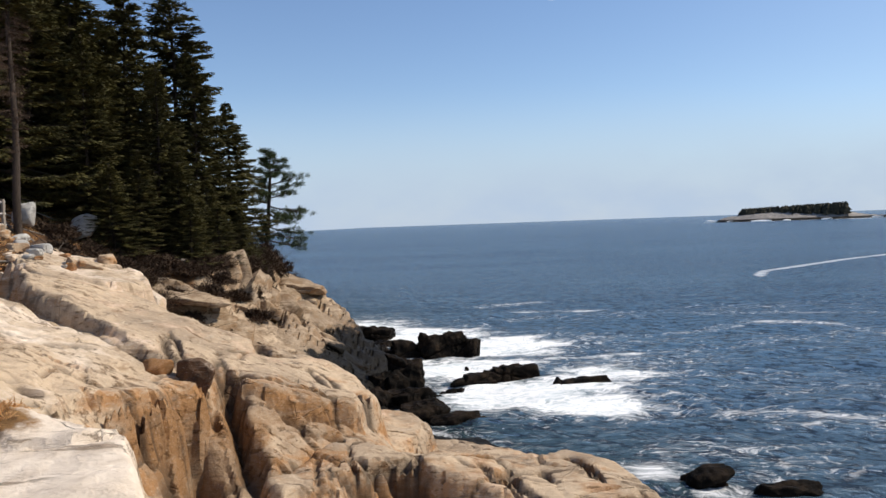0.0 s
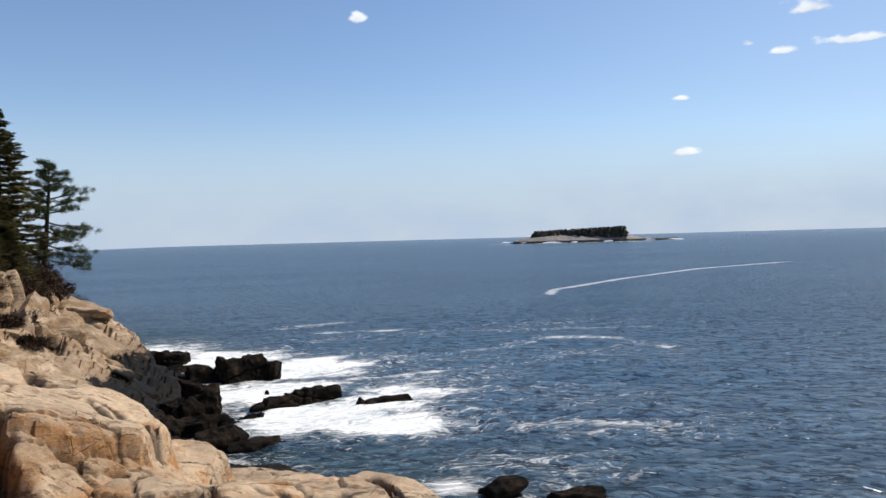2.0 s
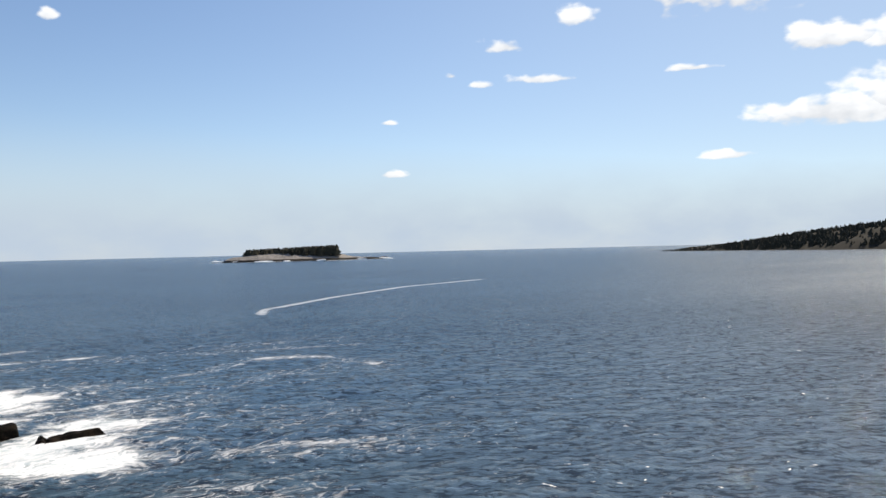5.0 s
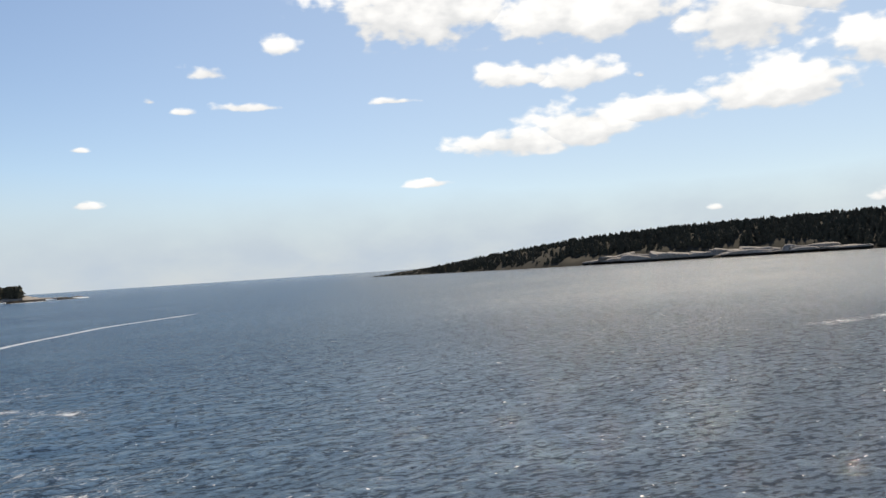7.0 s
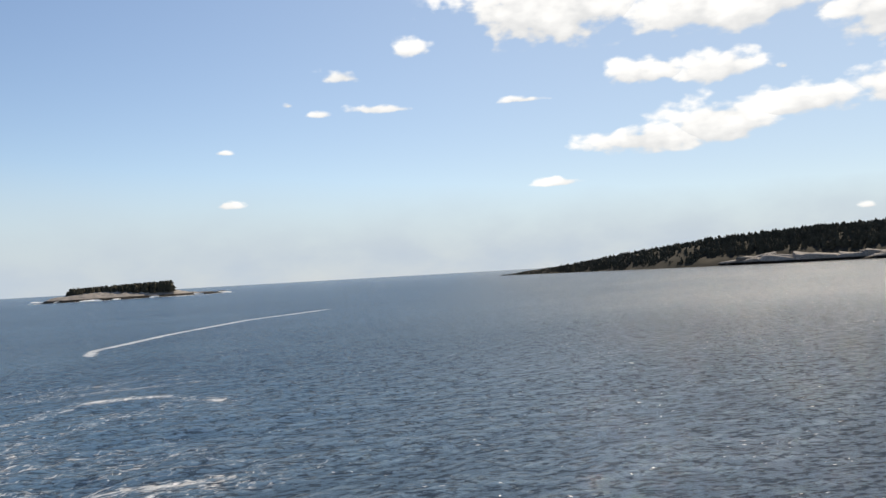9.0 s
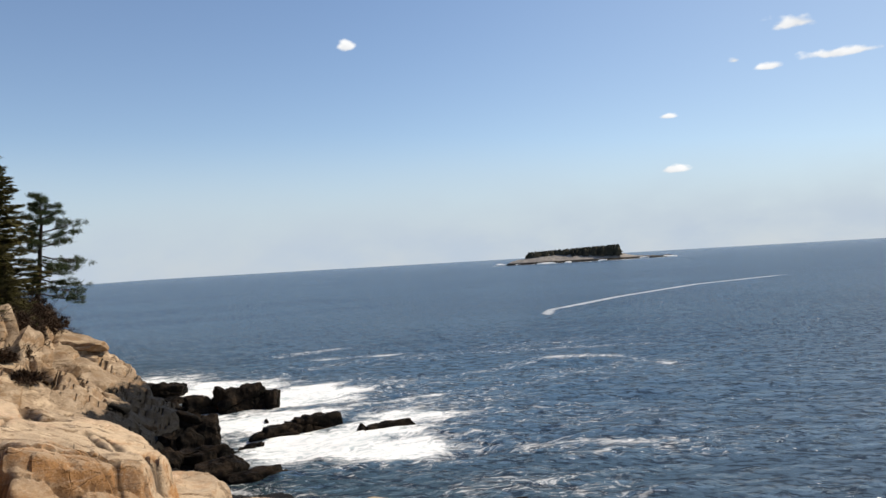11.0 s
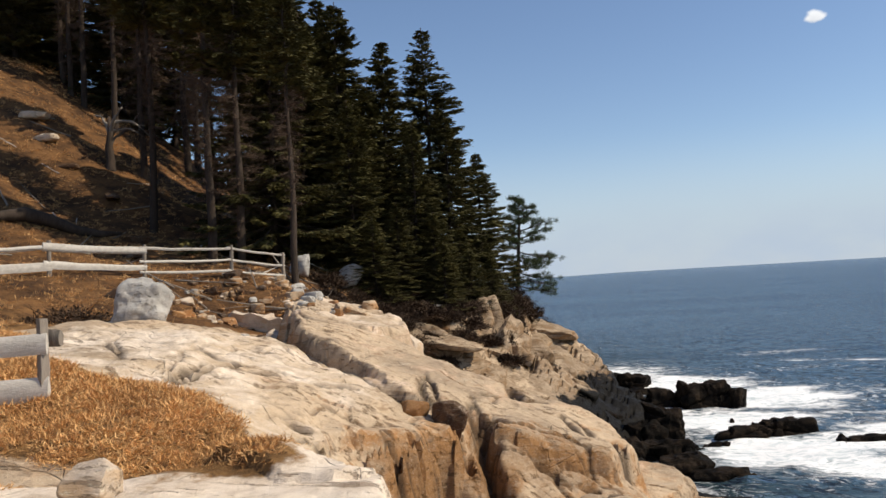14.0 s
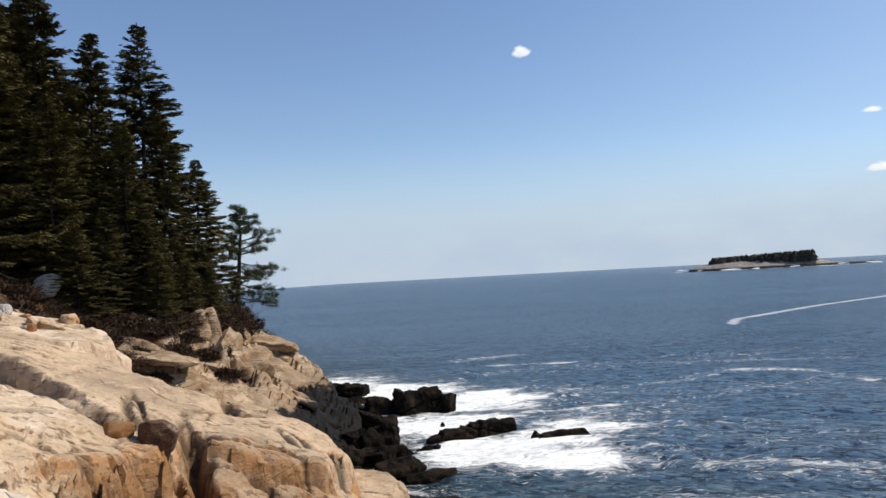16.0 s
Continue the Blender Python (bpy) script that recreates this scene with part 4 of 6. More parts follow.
def rock_mesh(name, size, seed, mat, level=4, chips=7, boxy=True, rough=1.0, soft=14.0, joints=0, crag=0.0):
    """A broken rock: flat faces with worn edges, dents, joints and a rough skin. size: its full length, width and height."""
    rng = np.random.default_rng(seed)
    pts, faces = sphere_points(level)
    normals, reach = [], []
    for a in range(3):
        for sgn in (-1, 1):
            n = rng.normal(0, 0.13 if boxy else 0.3, 3)
            n[a] += sgn
            normals.append(n / np.linalg.norm(n))
            reach.append(rng.uniform(0.9, 1.05))
    for _ in range(chips):
        n = rng.normal(0, 1, 3)
        normals.append(n / np.linalg.norm(n))
        reach.append(rng.uniform(0.98, 1.35) if boxy else rng.uniform(0.75, 1.05))
    k = np.maximum(pts @ np.array(normals).T / np.array(reach), 0.02)
    r = (k ** soft).sum(1) ** (-1 / soft)
    half = np.array(size) / 2
    p = pts * r[:, None] * half
    n = p / half ** 2
    n = n / np.linalg.norm(n, axis=1, keepdims=True)
    big = min(size)
    off = 0.035 * big * fbm3(p / (0.6 * big) + seed, 3, seed) + 0.04 * fbm3(p * 2.2 + seed, 4, seed + 5) * min(1.0, big)
    if crag:
        off = off + crag * big * (0.35 - abs(fbm3(p / (0.35 * big) + 3.1 * seed, 4, seed + 50)))
    for q in range(joints):
        d = rng.normal(0, 1, 3) * ((1.0, 0.4, 0.2) if q % 2 else (0.15, 0.5, 1.0))
        d /= np.linalg.norm(d)
        side = p @ d - rng.uniform(-0.42, 0.42) * (np.array(size) @ abs(d)) + 0.12 * fbm3(p * 0.9, 3, seed + 20 + q)
        gap = abs(side)
        off = off - 0.10 * np.exp(-(gap / 0.05) ** 2)
        off = off + 0.14 * np.tanh(side / 0.04) * (rng.random() - 0.5)
    return mesh_of(name, p + n * (off * rough)[:, None], faces, mat, sharp=38)


def rock(name, x, y, z, size, seed, mat, label, category="rock", turn=0.0, down=0.0, lean=0.0, group="", level=4, parent=None, **kw):
    """A rock with its middle at z. down: degrees by which its +x end dips; lean: by which its near side dips."""
    me = rock_mesh(name, size, seed, mat, level, **kw)
    ob = new(name, me)
    ob.matrix_basis = Matrix.Translation((x, y, z)) @ Euler((0, 0, radians(turn))).to_matrix().to_4x4() @ Euler((radians(lean), radians(down), 0)).to_matrix().to_4x4()
    if parent is not None:
        ob.parent = parent
        return tagged(ob, label)
    return tagged(ob, label, category, group)


# ---- the ledges and blocks of the shore ----
def block(x, y, proud, size, seed, turn=0, joints=2, mat=None, level=4, down=None, lean=None, soft=36.0, chips=11, **kw):
    """A block that lies on the fall of the rock, its top `proud` above it."""
    h, fall, tip = rock_plane(x, y, size[0] * 0.4, size[1] * 0.4, turn)
    return rock("rock_block", x, y, h + proud - size[2] / 2, size, seed, mat or ROCK, "", turn=turn, down=fall if down is None else down,
                lean=tip if lean is None else lean, level=level, parent=ground, joints=joints + 2, soft=soft, chips=chips, **kw)


block(-10.35, 25.0, 0.62, (3.3, 2.2, 1.5), 50, 10, 1, PALE_ROCK, level=5, soft=60.0, chips=6, down=9, lean=20)
block(-9.7, 31.2, 0.75, (3.0, 1.9, 0.45), 61, 16, 0, down=10, lean=4)  # the thin ledge over the dark gap
block(-8.4, 36.4, 0.35, (1.3, 2.2, 3.2), 62, 14, 2, level=5, down=26, lean=12)
rock("rock_block", 4.72, 0.90, 5.20, (0.75, 0.62, 1.0), 63, ROCK, "", turn=12, level=4, parent=ground, soft=10.0)
rock("rock_block", 4.65, 1.42, 5.145, (0.6, 0.36, 1.0), 64, ROCK, "", turn=-10, level=4, parent=ground, soft=10.0)
block(-12.9, 22.9, 0.35, (2.8, 1.6, 1.2), 51, 10, 1, PALE_ROCK)
block(-9.0, 36.4, 0.15, (1.6, 2.6, 3.0), 52, 20, 2)                   # the cliff of the promontory
block(-7.8, 37.6, 0.3, (2.0, 2.6, 2.6), 53, 12, 2)
block(-6.9, 41.0, 0.2, (2.6, 4.2, 1.6), 54, -14, 3)
block(-8.0, 45.5, 0.2, (2.8, 4.2, 1.6), 55, -14, 3)
rock("rock_block", -7.95, 45.74, 3.63, (3.0, 2.2, 0.55), 56, ROCK, "", turn=-14, down=2, lean=-4, level=5, parent=ground, soft=60.0, chips=9, joints=2)  # the jutting nose
block(-10.4, 31.4, 0.4, (2.4, 1.4, 1.1), 57, 16, 1)
block(-8.4, 31.2, 0.3, (2.4, 1.6, 1.2), 58, 14, 2)
rock("rock_block", -8.7, 35.4, 4.0, (4.4, 1.3, 1.0), 66, ROCK, "", turn=-62, down=44, lean=10, level=5, parent=ground, soft=40.0, chips=8, joints=2)  # the pale upright sheet
block_rng = random.Random(21)
ZONES = [(-8.6, 30.5, 2.6, 1.6), (-7.2, 38.5, 1.6, 4.0), (-11.0, 23.6, 1.8, 1.0), (-7.6, 45.5, 1.6, 3.0)]
made = 0
while made < 34:
    zx, zy, rx, ry = block_rng.choice(ZONES)
    x, y = block_rng.gauss(zx, rx), block_rng.gauss(zy, ry)
    _, b_earth, b_s = land(np.array([x]), np.array([y]))
    if b_earth[0] > 0.1 or b_s[0] < 0.6 or (x < -4 and y < 8.5):
        continue
    made += 1
    w = block_rng.choice((0.35, 0.5, 0.6, 0.8))
    block(x, y, block_rng.uniform(0.0, 0.06) + 0.05 * w, (w * block_rng.uniform(1.1, 1.9), w * 0.8, 0.6 * w + 0.3), 100 + made, 40 + block_rng.uniform(-20, 20),
          block_rng.choice((-1, 0, 0)), level=3 if w < 0.8 else 4)

# ---- black rocks in the surf ----
SEA_ROCKS = [(-1.7, 43.4, 0.1, (1.9, 2.0, 1.3), 0), (-0.3, 43.0, 0.25, (1.9, 2.0, 1.7), 20), (0.55, 42.9, 0.5, (1.1, 1.2, 1.6), 40), (1.4, 42.7, 0.1, (1.5, 1.6, 1.4), 5), (-3.0, 43.6, -0.1, (1.8, 1.4, 0.8), 10),
             (-4.3, 50.4, 0.1, (2.6, 1.8, 1.2), 0), (-2.9, 48.0, -0.1, (2.2, 1.5, 0.9), 15), (1.4, 35.3, 0.0, (2.2, 1.0, 0.6), 24), (3.2, 36.2, 0.1, (2.6, 1.3, 0.9), 20), (0.4, 34.0, -0.05, (0.9, 0.6, 0.45), 10),
             (6.0, 33.8, -0.05, (2.3, 1.2, 0.7), 4), (-5.3, 38.0, 0.4, (2.6, 2.2, 1.7), 30), (-4.0, 36.4, 0.2, (2.4, 2.0, 1.5), 10), (-1.55, 34.9, 0.45, (1.5, 1.3, 1.6), 0), (-2.4, 34.2, 0.2, (1.4, 1.2, 1.3), 40),
             (-1.5, 31.4, 0.1, (2.2, 1.6, 1.4), -10), (-0.6, 29.3, -0.05, (1.6, 1.2, 0.9), 8), (0.6, 28.6, -0.2, (2.4, 1.0, 0.7), 4), (-2.6, 30.6, 0.2, (1.6, 1.4, 1.2), 30), (6.8, 20.9, -0.02, (0.95, 0.7, 0.6), 0),
             (8.6, 20.0, 0.02, (1.75, 0.8, 0.7), -4), (-0.3, 33.0, -0.05, (0.8, 0.5, 0.4), 20), (1.5, 38.4, -0.1, (0.9, 0.5, 0.4), 0)]
for n_rock, (x, y, z, size, turn) in enumerate(SEA_ROCKS):
    rock("sea_rock", x, y, z, size, 300 + n_rock, BLACK_ROCK, "wet black rock rising out of white surf" if y > 26 else "low black rock awash in the sea",
         turn=turn, group="rocks in the surf", level=5, chips=14, boxy=n_rock % 3 > 0, rough=1.6, joints=3, soft=30.0, crag=0.07 if y > 26 else 0.04)

# ---- loose boulders ----
rock("boulder", -12.35, 16.3, 6.70, (1.2, 1.0, 1.35), 437, GREY_ROCK, "large pale grey granite boulder by the rail fence", "boulder", 20, 24, 8, level=5, boxy=False, chips=12, joints=1, rough=1.6, soft=30.0, crag=0.04)
rock("boulder", -5.32, 6.36, 5.33, (0.50, 0.36, 0.32), 412, PALE_ROCK, "small pale pinkish boulder on the rock", "boulder", 10, level=5, chips=8, soft=30.0)
rock("boulder", -14.75, 28.9, 7.9, (0.62, 0.6, 0.8), 403, GREY_ROCK, "pale grey boulder at the end of the fence", "boulder", level=4)
rock("boulder", -13.9, 31.9, 7.45, (1.15, 1.0, 0.95), 404, GREY_ROCK, "round grey boulder in the shade of the spruces", "boulder", level=4, boxy=False, chips=14)
rock("boulder", -10.9, 33.6, 5.75, (0.8, 0.6, 0.5), 405, PALE_ROCK, "pale boulder in brown scrub", "boulder", level=3)
rock("boulder", -4.36, 14.28, 4.50, (0.74, 0.66, 0.74), 406, BROWN_ROCK, "dark brown boulder lodged on the ledge", "boulder", 25, 10, 8, level=5, boxy=False, chips=9, soft=44.0, rough=1.5)
rock("boulder", -5.05, 14.3, 4.66, (0.48, 0.4, 0.42), 407, RUSTY_ROCK, "rusty brown boulder lodged on the ledge", "boulder", 50, 8, 0, level=4, boxy=False, chips=12, soft=20.0)
stone_rng = random.Random(5)
for n_rock in range(290):
    k = stone_rng.random()
    x = -10.2 - 6.2 * k + stone_rng.uniform(-1.0, 1.0)
    y = 24.0 + stone_rng.uniform(-3.6, 3.8)
    d = stone_rng.choice((0.1, 0.12, 0.15, 0.2, 0.26, 0.42))
    rock("stone", x, y, ground_z(x, y) + 0.12 * d, (d * stone_rng.uniform(1.0, 1.7), d, d * stone_rng.uniform(0.5, 0.9)), 500 + n_rock,
         stone_rng.choice((PALE_ROCK, ROCK, ROCK, BROWN_ROCK, BROWN_ROCK, RUSTY_ROCK, RUSTY_ROCK, GREY_ROCK)), "angular loose stone among brown earth and roots", "stone", turn=stone_rng.uniform(0, 180),
         down=stone_rng.uniform(-15, 15), group="scree stones below the fence", level=3, chips=11, soft=36.0)


# ---- trees ----
def tube(points, radii, sides=7):
    """A tapered limb along points: its vertices and faces."""
    verts, faces = [], []
    for k, (p, r) in enumerate(zip(points, radii)):
        a, b = Vector(points[max(k - 1, 0)]), Vector(points[min(k + 1, len(points) - 1)])
        way = (b - a).normalized()
        r, side = float(r), way.orthogonal().normalized()
        other = way.cross(side)
        for q in range(sides):
            ang = 2 * math.pi * q / sides
            verts.append(tuple(Vector(p) + r * (math.cos(ang) * side + math.sin(ang) * other)))
    for k in range(len(points) - 1):
        for q in range(sides):
            faces.append((k * sides + q, k * sides + (q + 1) % sides, (k + 1) * sides + (q + 1) % sides, (k + 1) * sides + q))
    faces.append(tuple(range((len(points) - 1) * sides, len(points) * sides)))
    return verts, faces


def joined(pieces):
    verts, faces = [], []
    for v, f in pieces:
        base = len(verts)
        verts += v
        faces += [tuple(i + base for i in g) for g in f]
    return verts, faces


def sprays(rng, base, way, length, width, flat=0.5):
    """Needle sprays: narrow folded leaves, each of two triangles, from base points along ways."""
    n = len(base)
    up = np.tile(np.array([0, 0, 1.0]), (n, 1)) + rng.normal(0, flat, (n, 3))
    side = np.cross(way, up)
    side /= np.linalg.norm(side, axis=1, keepdims=True) + 1e-9
    tip = base + way * length[:, None]
    mid = base + way * (length * 0.45)[:, None]
    droop = np.cross(side, way) * (0.25 * width)[:, None]
    verts = np.stack([base, mid + side * width[:, None] - droop, tip, mid - side * width[:, None] - droop], 1).reshape(-1, 3)
    k = np.arange(n)[:, None] * 4
    return verts, np.concatenate([k + np.array([[0, 1, 2]]), k + np.array([[0, 2, 3]])])


def spruce_meshes(height, radius, seed, bare=0.03, gap=0.36, open_top=0.0, leaf=NEEDLES, thin=1.0):
    """Trunk, dead lower branches and crown of a spruce."""
    rng = np.random.default_rng(seed)
    zs = np.linspace(0, height, 9)
    sway = np.cumsum(rng.normal(0, 0.05, (9, 2)), 0)
    trunk = tube([(sway[k, 0], sway[k, 1], zs[k]) for k in range(9)], [0.011 * height * (1.02 - z / height) + 0.02 for z in zs])
    bases, ways, lens, wids, sticks, dead = [], [], [], [], [], []
    z = 0.06 * height
    while z < height * 0.985:
        f = z / height
        at = np.array([np.interp(z, zs, sway[:, 0]), np.interp(z, zs, sway[:, 1]), z])
        living = f > bare
        reach = radius * (1 - f) ** 0.85 * (0.75 + 0.25 * min(1, (f - bare) / 0.15 + 0.3)) + 0.12
        for _ in range(rng.integers(7, 10) if living else rng.integers(4, 8)):
            ang = rng.uniform(0, 2 * math.pi)
            ln = reach * (rng.uniform(0.62, 1.12) if living else rng.uniform(0.4, 1.05))
            lift = 0.35 * f - 0.18 + rng.normal(0, 0.10)
            out = np.array([math.cos(ang), math.sin(ang), lift])
            out /= np.linalg.norm(out)
            curl = np.array([0, 0, 0.22 * ln])
            path = lambda u: at + out * ln * u + curl * (u * u - 0.9 * u) * (1.2 - f)
            stick = [tuple(path(u)) for u in (0, 0.5, 1.0)]
            r0 = 0.012 + 0.010 * ln
            if not living:
                drop = np.array([0, 0, -rng.uniform(0.0, 0.35) * ln])
                way = [path(u) + drop * u * u + rng.normal(0, 0.05, 3) * (u > 0) for u in (0, 0.35, 0.7, 1.0)]
                dead.append(tube([tuple(p) for p in way], (r0 * 0.8, r0 * 0.55, r0 * 0.3, 0.004), 4))
                for _ in range(22):
                    u = rng.uniform(0.2, 1)
                    p = path(u) + drop * u * u
                    w = out * 0.5 + rng.normal(0, 0.75, 3)
                    dead.append(tube([tuple(p), tuple(p + w * 0.3 * ln * (1.25 - u))], (0.007, 0.003), 3))
                continue
            sticks.append(tube(stick, (r0, r0 * 0.6, 0.006), 4))
            count = int(thin * (16 + 48 * ln) * (1 - 0.45 * open_top * step(0.7, 0.9, f)))
            u = rng.uniform(0.12, 1.0, count) ** 0.8
            p = at + out * (ln * u)[:, None] + curl * (u * u - 0.9 * u)[:, None] * (1.2 - f)
            p = p + rng.normal(0, 0.05, (count, 3)) * (1, 1, 0.6)
            sgn = rng.choice((-1, 1), count)
            cross = np.array([-math.sin(ang), math.cos(ang), 0])
            w = out * rng.uniform(0.5, 1.1, count)[:, None] + cross * (sgn * rng.uniform(0.2, 1.0, count))[:, None] + np.array([0, 0, 1]) * rng.normal(-0.16, 0.15, count)[:, None]
            w /= np.linalg.norm(w, axis=1, keepdims=True)
            bases.append(p)
            ways.append(w)
            lens.append(rng.uniform(0.26, 0.55, count) * (0.75 + 0.3 * (1 - u)) * min(1.0, 0.5 + 0.35 * ln))
            wids.append(rng.uniform(0.026, 0.058, count))
        z += gap * rng.uniform(0.7, 1.3) * (1.1 - 0.45 * f)
    v, f = sprays(rng, np.concatenate(bases), np.concatenate(ways), np.concatenate(lens), np.concatenate(wids))
    return (mesh_of("trunk", *trunk, BARK, smooth=True), mesh_of("branchwork", *joined(sticks), BARK),
            mesh_of("deadwood", *joined(dead), DEAD_TWIGS) if dead else None, mesh_of("crown", v, f, leaf))


def tree(kind, meshes, x, y, z, scale, turn, label, group="", lean=(0, 0)):
    t = thing(kind, x, y, z, label, "tree", group)
    t.matrix_basis = pose(x, y, z, lean[0], lean[1], turn) @ Matrix.Diagonal((scale[0], scale[0], scale[1], 1))
    for name, me in zip(("trunk", "branchwork", "deadwood", "crown"), meshes):
        if me is not None:
            tagged(part(name, me, t), kind="stuff" if name in ("branchwork", "deadwood") else "")
    return t


DENSE = [spruce_meshes(15, 4.4, 61), spruce_meshes(15, 4.1, 62, 0.05), spruce_meshes(15, 4.7, 63)]
TALL = spruce_meshes(15, 4.1, 64, open_top=1.0)
HALF_DEAD = [spruce_meshes(15, 3.1, 65, 0.62, 0.34, thin=0.8), spruce_meshes(15, 3.5, 66, 0.52, 0.34, thin=0.8)]
BARE = spruce_meshes(13, 2.6, 67, 0.66, 0.26, thin=0.6)


def spruce(kind, meshes, x, y, top, turn, label, high=15.0, wide=1.0, group="spruces on the point", lean=(0, 0)):
    z = ground_z(x, y) - 0.15
    s = (top - z) / high
    return tree(kind, meshes, x, y, z, (s * wide, s), turn, label, group, lean)


GREEN = "dense dark green spruce on the rocky slope"
GAUNT = "gaunt spruce with bare lower trunk and dead twigs"
spruce("spruce_tree", TALL, -13.6, 43.2, 21.4, 10, "tall pointed dark green spruce at the point's edge", wide=1.08)
spruce("spruce_tree", DENSE[1], -12.2, 40.6, 16.0, 130, GREEN)
spruce("spruce_tree", DENSE[0], -14.9, 39.6, 19.8, 40, GREEN)
spruce("spruce_tree", DENSE[2], -16.25, 37.0, 21.4, 80, GREEN)
spruce("spruce_tree", DENSE[1], -17.25, 34.4, 20.1, 200, GREEN)
spruce("spruce_tree", DENSE[0], -12.6, 36.9, 14.6, 250, GREEN)
spruce("spruce_tree", DENSE[2], -18.2, 39.0, 21.0, 300, GREEN)
spruce("spruce_tree", DENSE[1], -14.6, 34.2, 15.5, 20, GREEN)
spruce("spruce_tree", DENSE[0], -11.4, 44.6, 14.2, 170, GREEN, wide=1.15)
spruce("spruce_tree", DENSE[0], -11.9, 37.6, 11.0, 60, GREEN, wide=1.3)
spruce("spruce_tree", DENSE[1], -12.5, 33.9, 10.6, 75, "low wide dark spruce over the scree", wide=1.35)
for x, y, top, turn in ((-11.4, 35.5, 10.2, 15), (-10.8, 38.3, 9.6, 100), (-13.0, 32.4, 9.9, 210), (-10.6, 41.2, 9.4, 290), (-10.5, 34.3, 8.7, 40), (-9.9, 36.8, 8.4, 150), (-9.7, 39.6, 8.0, 260)):
    spruce("spruce_tree", DENSE[2], x, y, top, turn, "low bushy spruce at the foot of the slope", wide=1.45)
spruce("spruce_tree", DENSE[1], -16.6, 41.6, 16.6, 77, GREEN, wide=1.2)
spruce("spruce_tree", DENSE[0], -14.4, 41.6, 15.2, 177, GREEN, wide=1.2)
spruce("spruce_tree", DENSE[2], -18.0, 44.5, 19.0, 277, GREEN, wide=1.1)
spruce("spruce_tree", DENSE[0], -15.2, 36.2, 15.8, 117, GREEN, wide=1.2)
spruce("spruce_tree", DENSE[2], -20.0, 43.0, 22.0, 30, GREEN)
spruce("spruce_tree", HALF_DEAD[0], -18.6, 28.9, 24.0, 15, GAUNT)
spruce("spruce_tree", HALF_DEAD[1], -17.8, 29.6, 23.0, 95, GAUNT)
spruce("spruce_tree", BARE, -14.65, 28.3, 19.0, 33, "thin bare spruce trunk with dead grey twigs beside the fence", high=13)
spruce("spruce_tree", HALF_DEAD[0], -24.0, 32.3, 26.0, 140, GAUNT)
spruce("spruce_tree", HALF_DEAD[1], -20.4, 31.8, 24.5, 222, GAUNT)
spruce("spruce_tree", HALF_DEAD[1], -27.5, 36.5, 29.0, 305, GAUNT)
spruce("spruce_tree", HALF_DEAD[0], -22.5, 37.5, 27.0, 277, GAUNT)
spruce("spruce_tree", HALF_DEAD[0], -33.0, 41.0, 33.0, 185, GAUNT)
spruce("spruce_tree", HALF_DEAD[1], -37.5, 42.5, 35.0, 62, GAUNT)
spruce("spruce_tree", HALF_DEAD[1], -30.0, 44.0, 33.0, 12, GAUNT)
spruce("spruce_tree", HALF_DEAD[0], -25.0, 43.5, 28.0, 111, GAUNT)
spruce("spruce_tree", HALF_DEAD[0], -40.5, 46.5, 38.0, 330, GAUNT)

slope_rng = random.Random(31)
for x, y in [(-36, 42), (-39, 43.5), (-33, 44.5), (-41.5, 46), (-44.5, 48.5), (-30.5, 46), (-48, 45.5), (-42, 42.8), (-45.5, 44.5), (-34.5, 49), (-27.5, 45), (-32, 48), (-38.5, 49.5), (-36.5, 46.5), (-46, 47), (-27, 48), (-22, 47), (-21, 40),
             (-19, 35.5), (-17.6, 32.4), (-50, 50), (-40, 52), (-47, 43)]:
    gaunt = -34 < x < -21.5 or (-40 < x < -34 and y < 48 and slope_rng.random() < 0.6)
    spruce("spruce_tree", HALF_DEAD[slope_rng.randrange(2)] if gaunt else DENSE[slope_rng.randrange(3)], x, y, ground_z(x, y) + slope_rng.uniform(13.5, 17.5), slope_rng.uniform(0, 360),
           GAUNT if gaunt else GREEN)


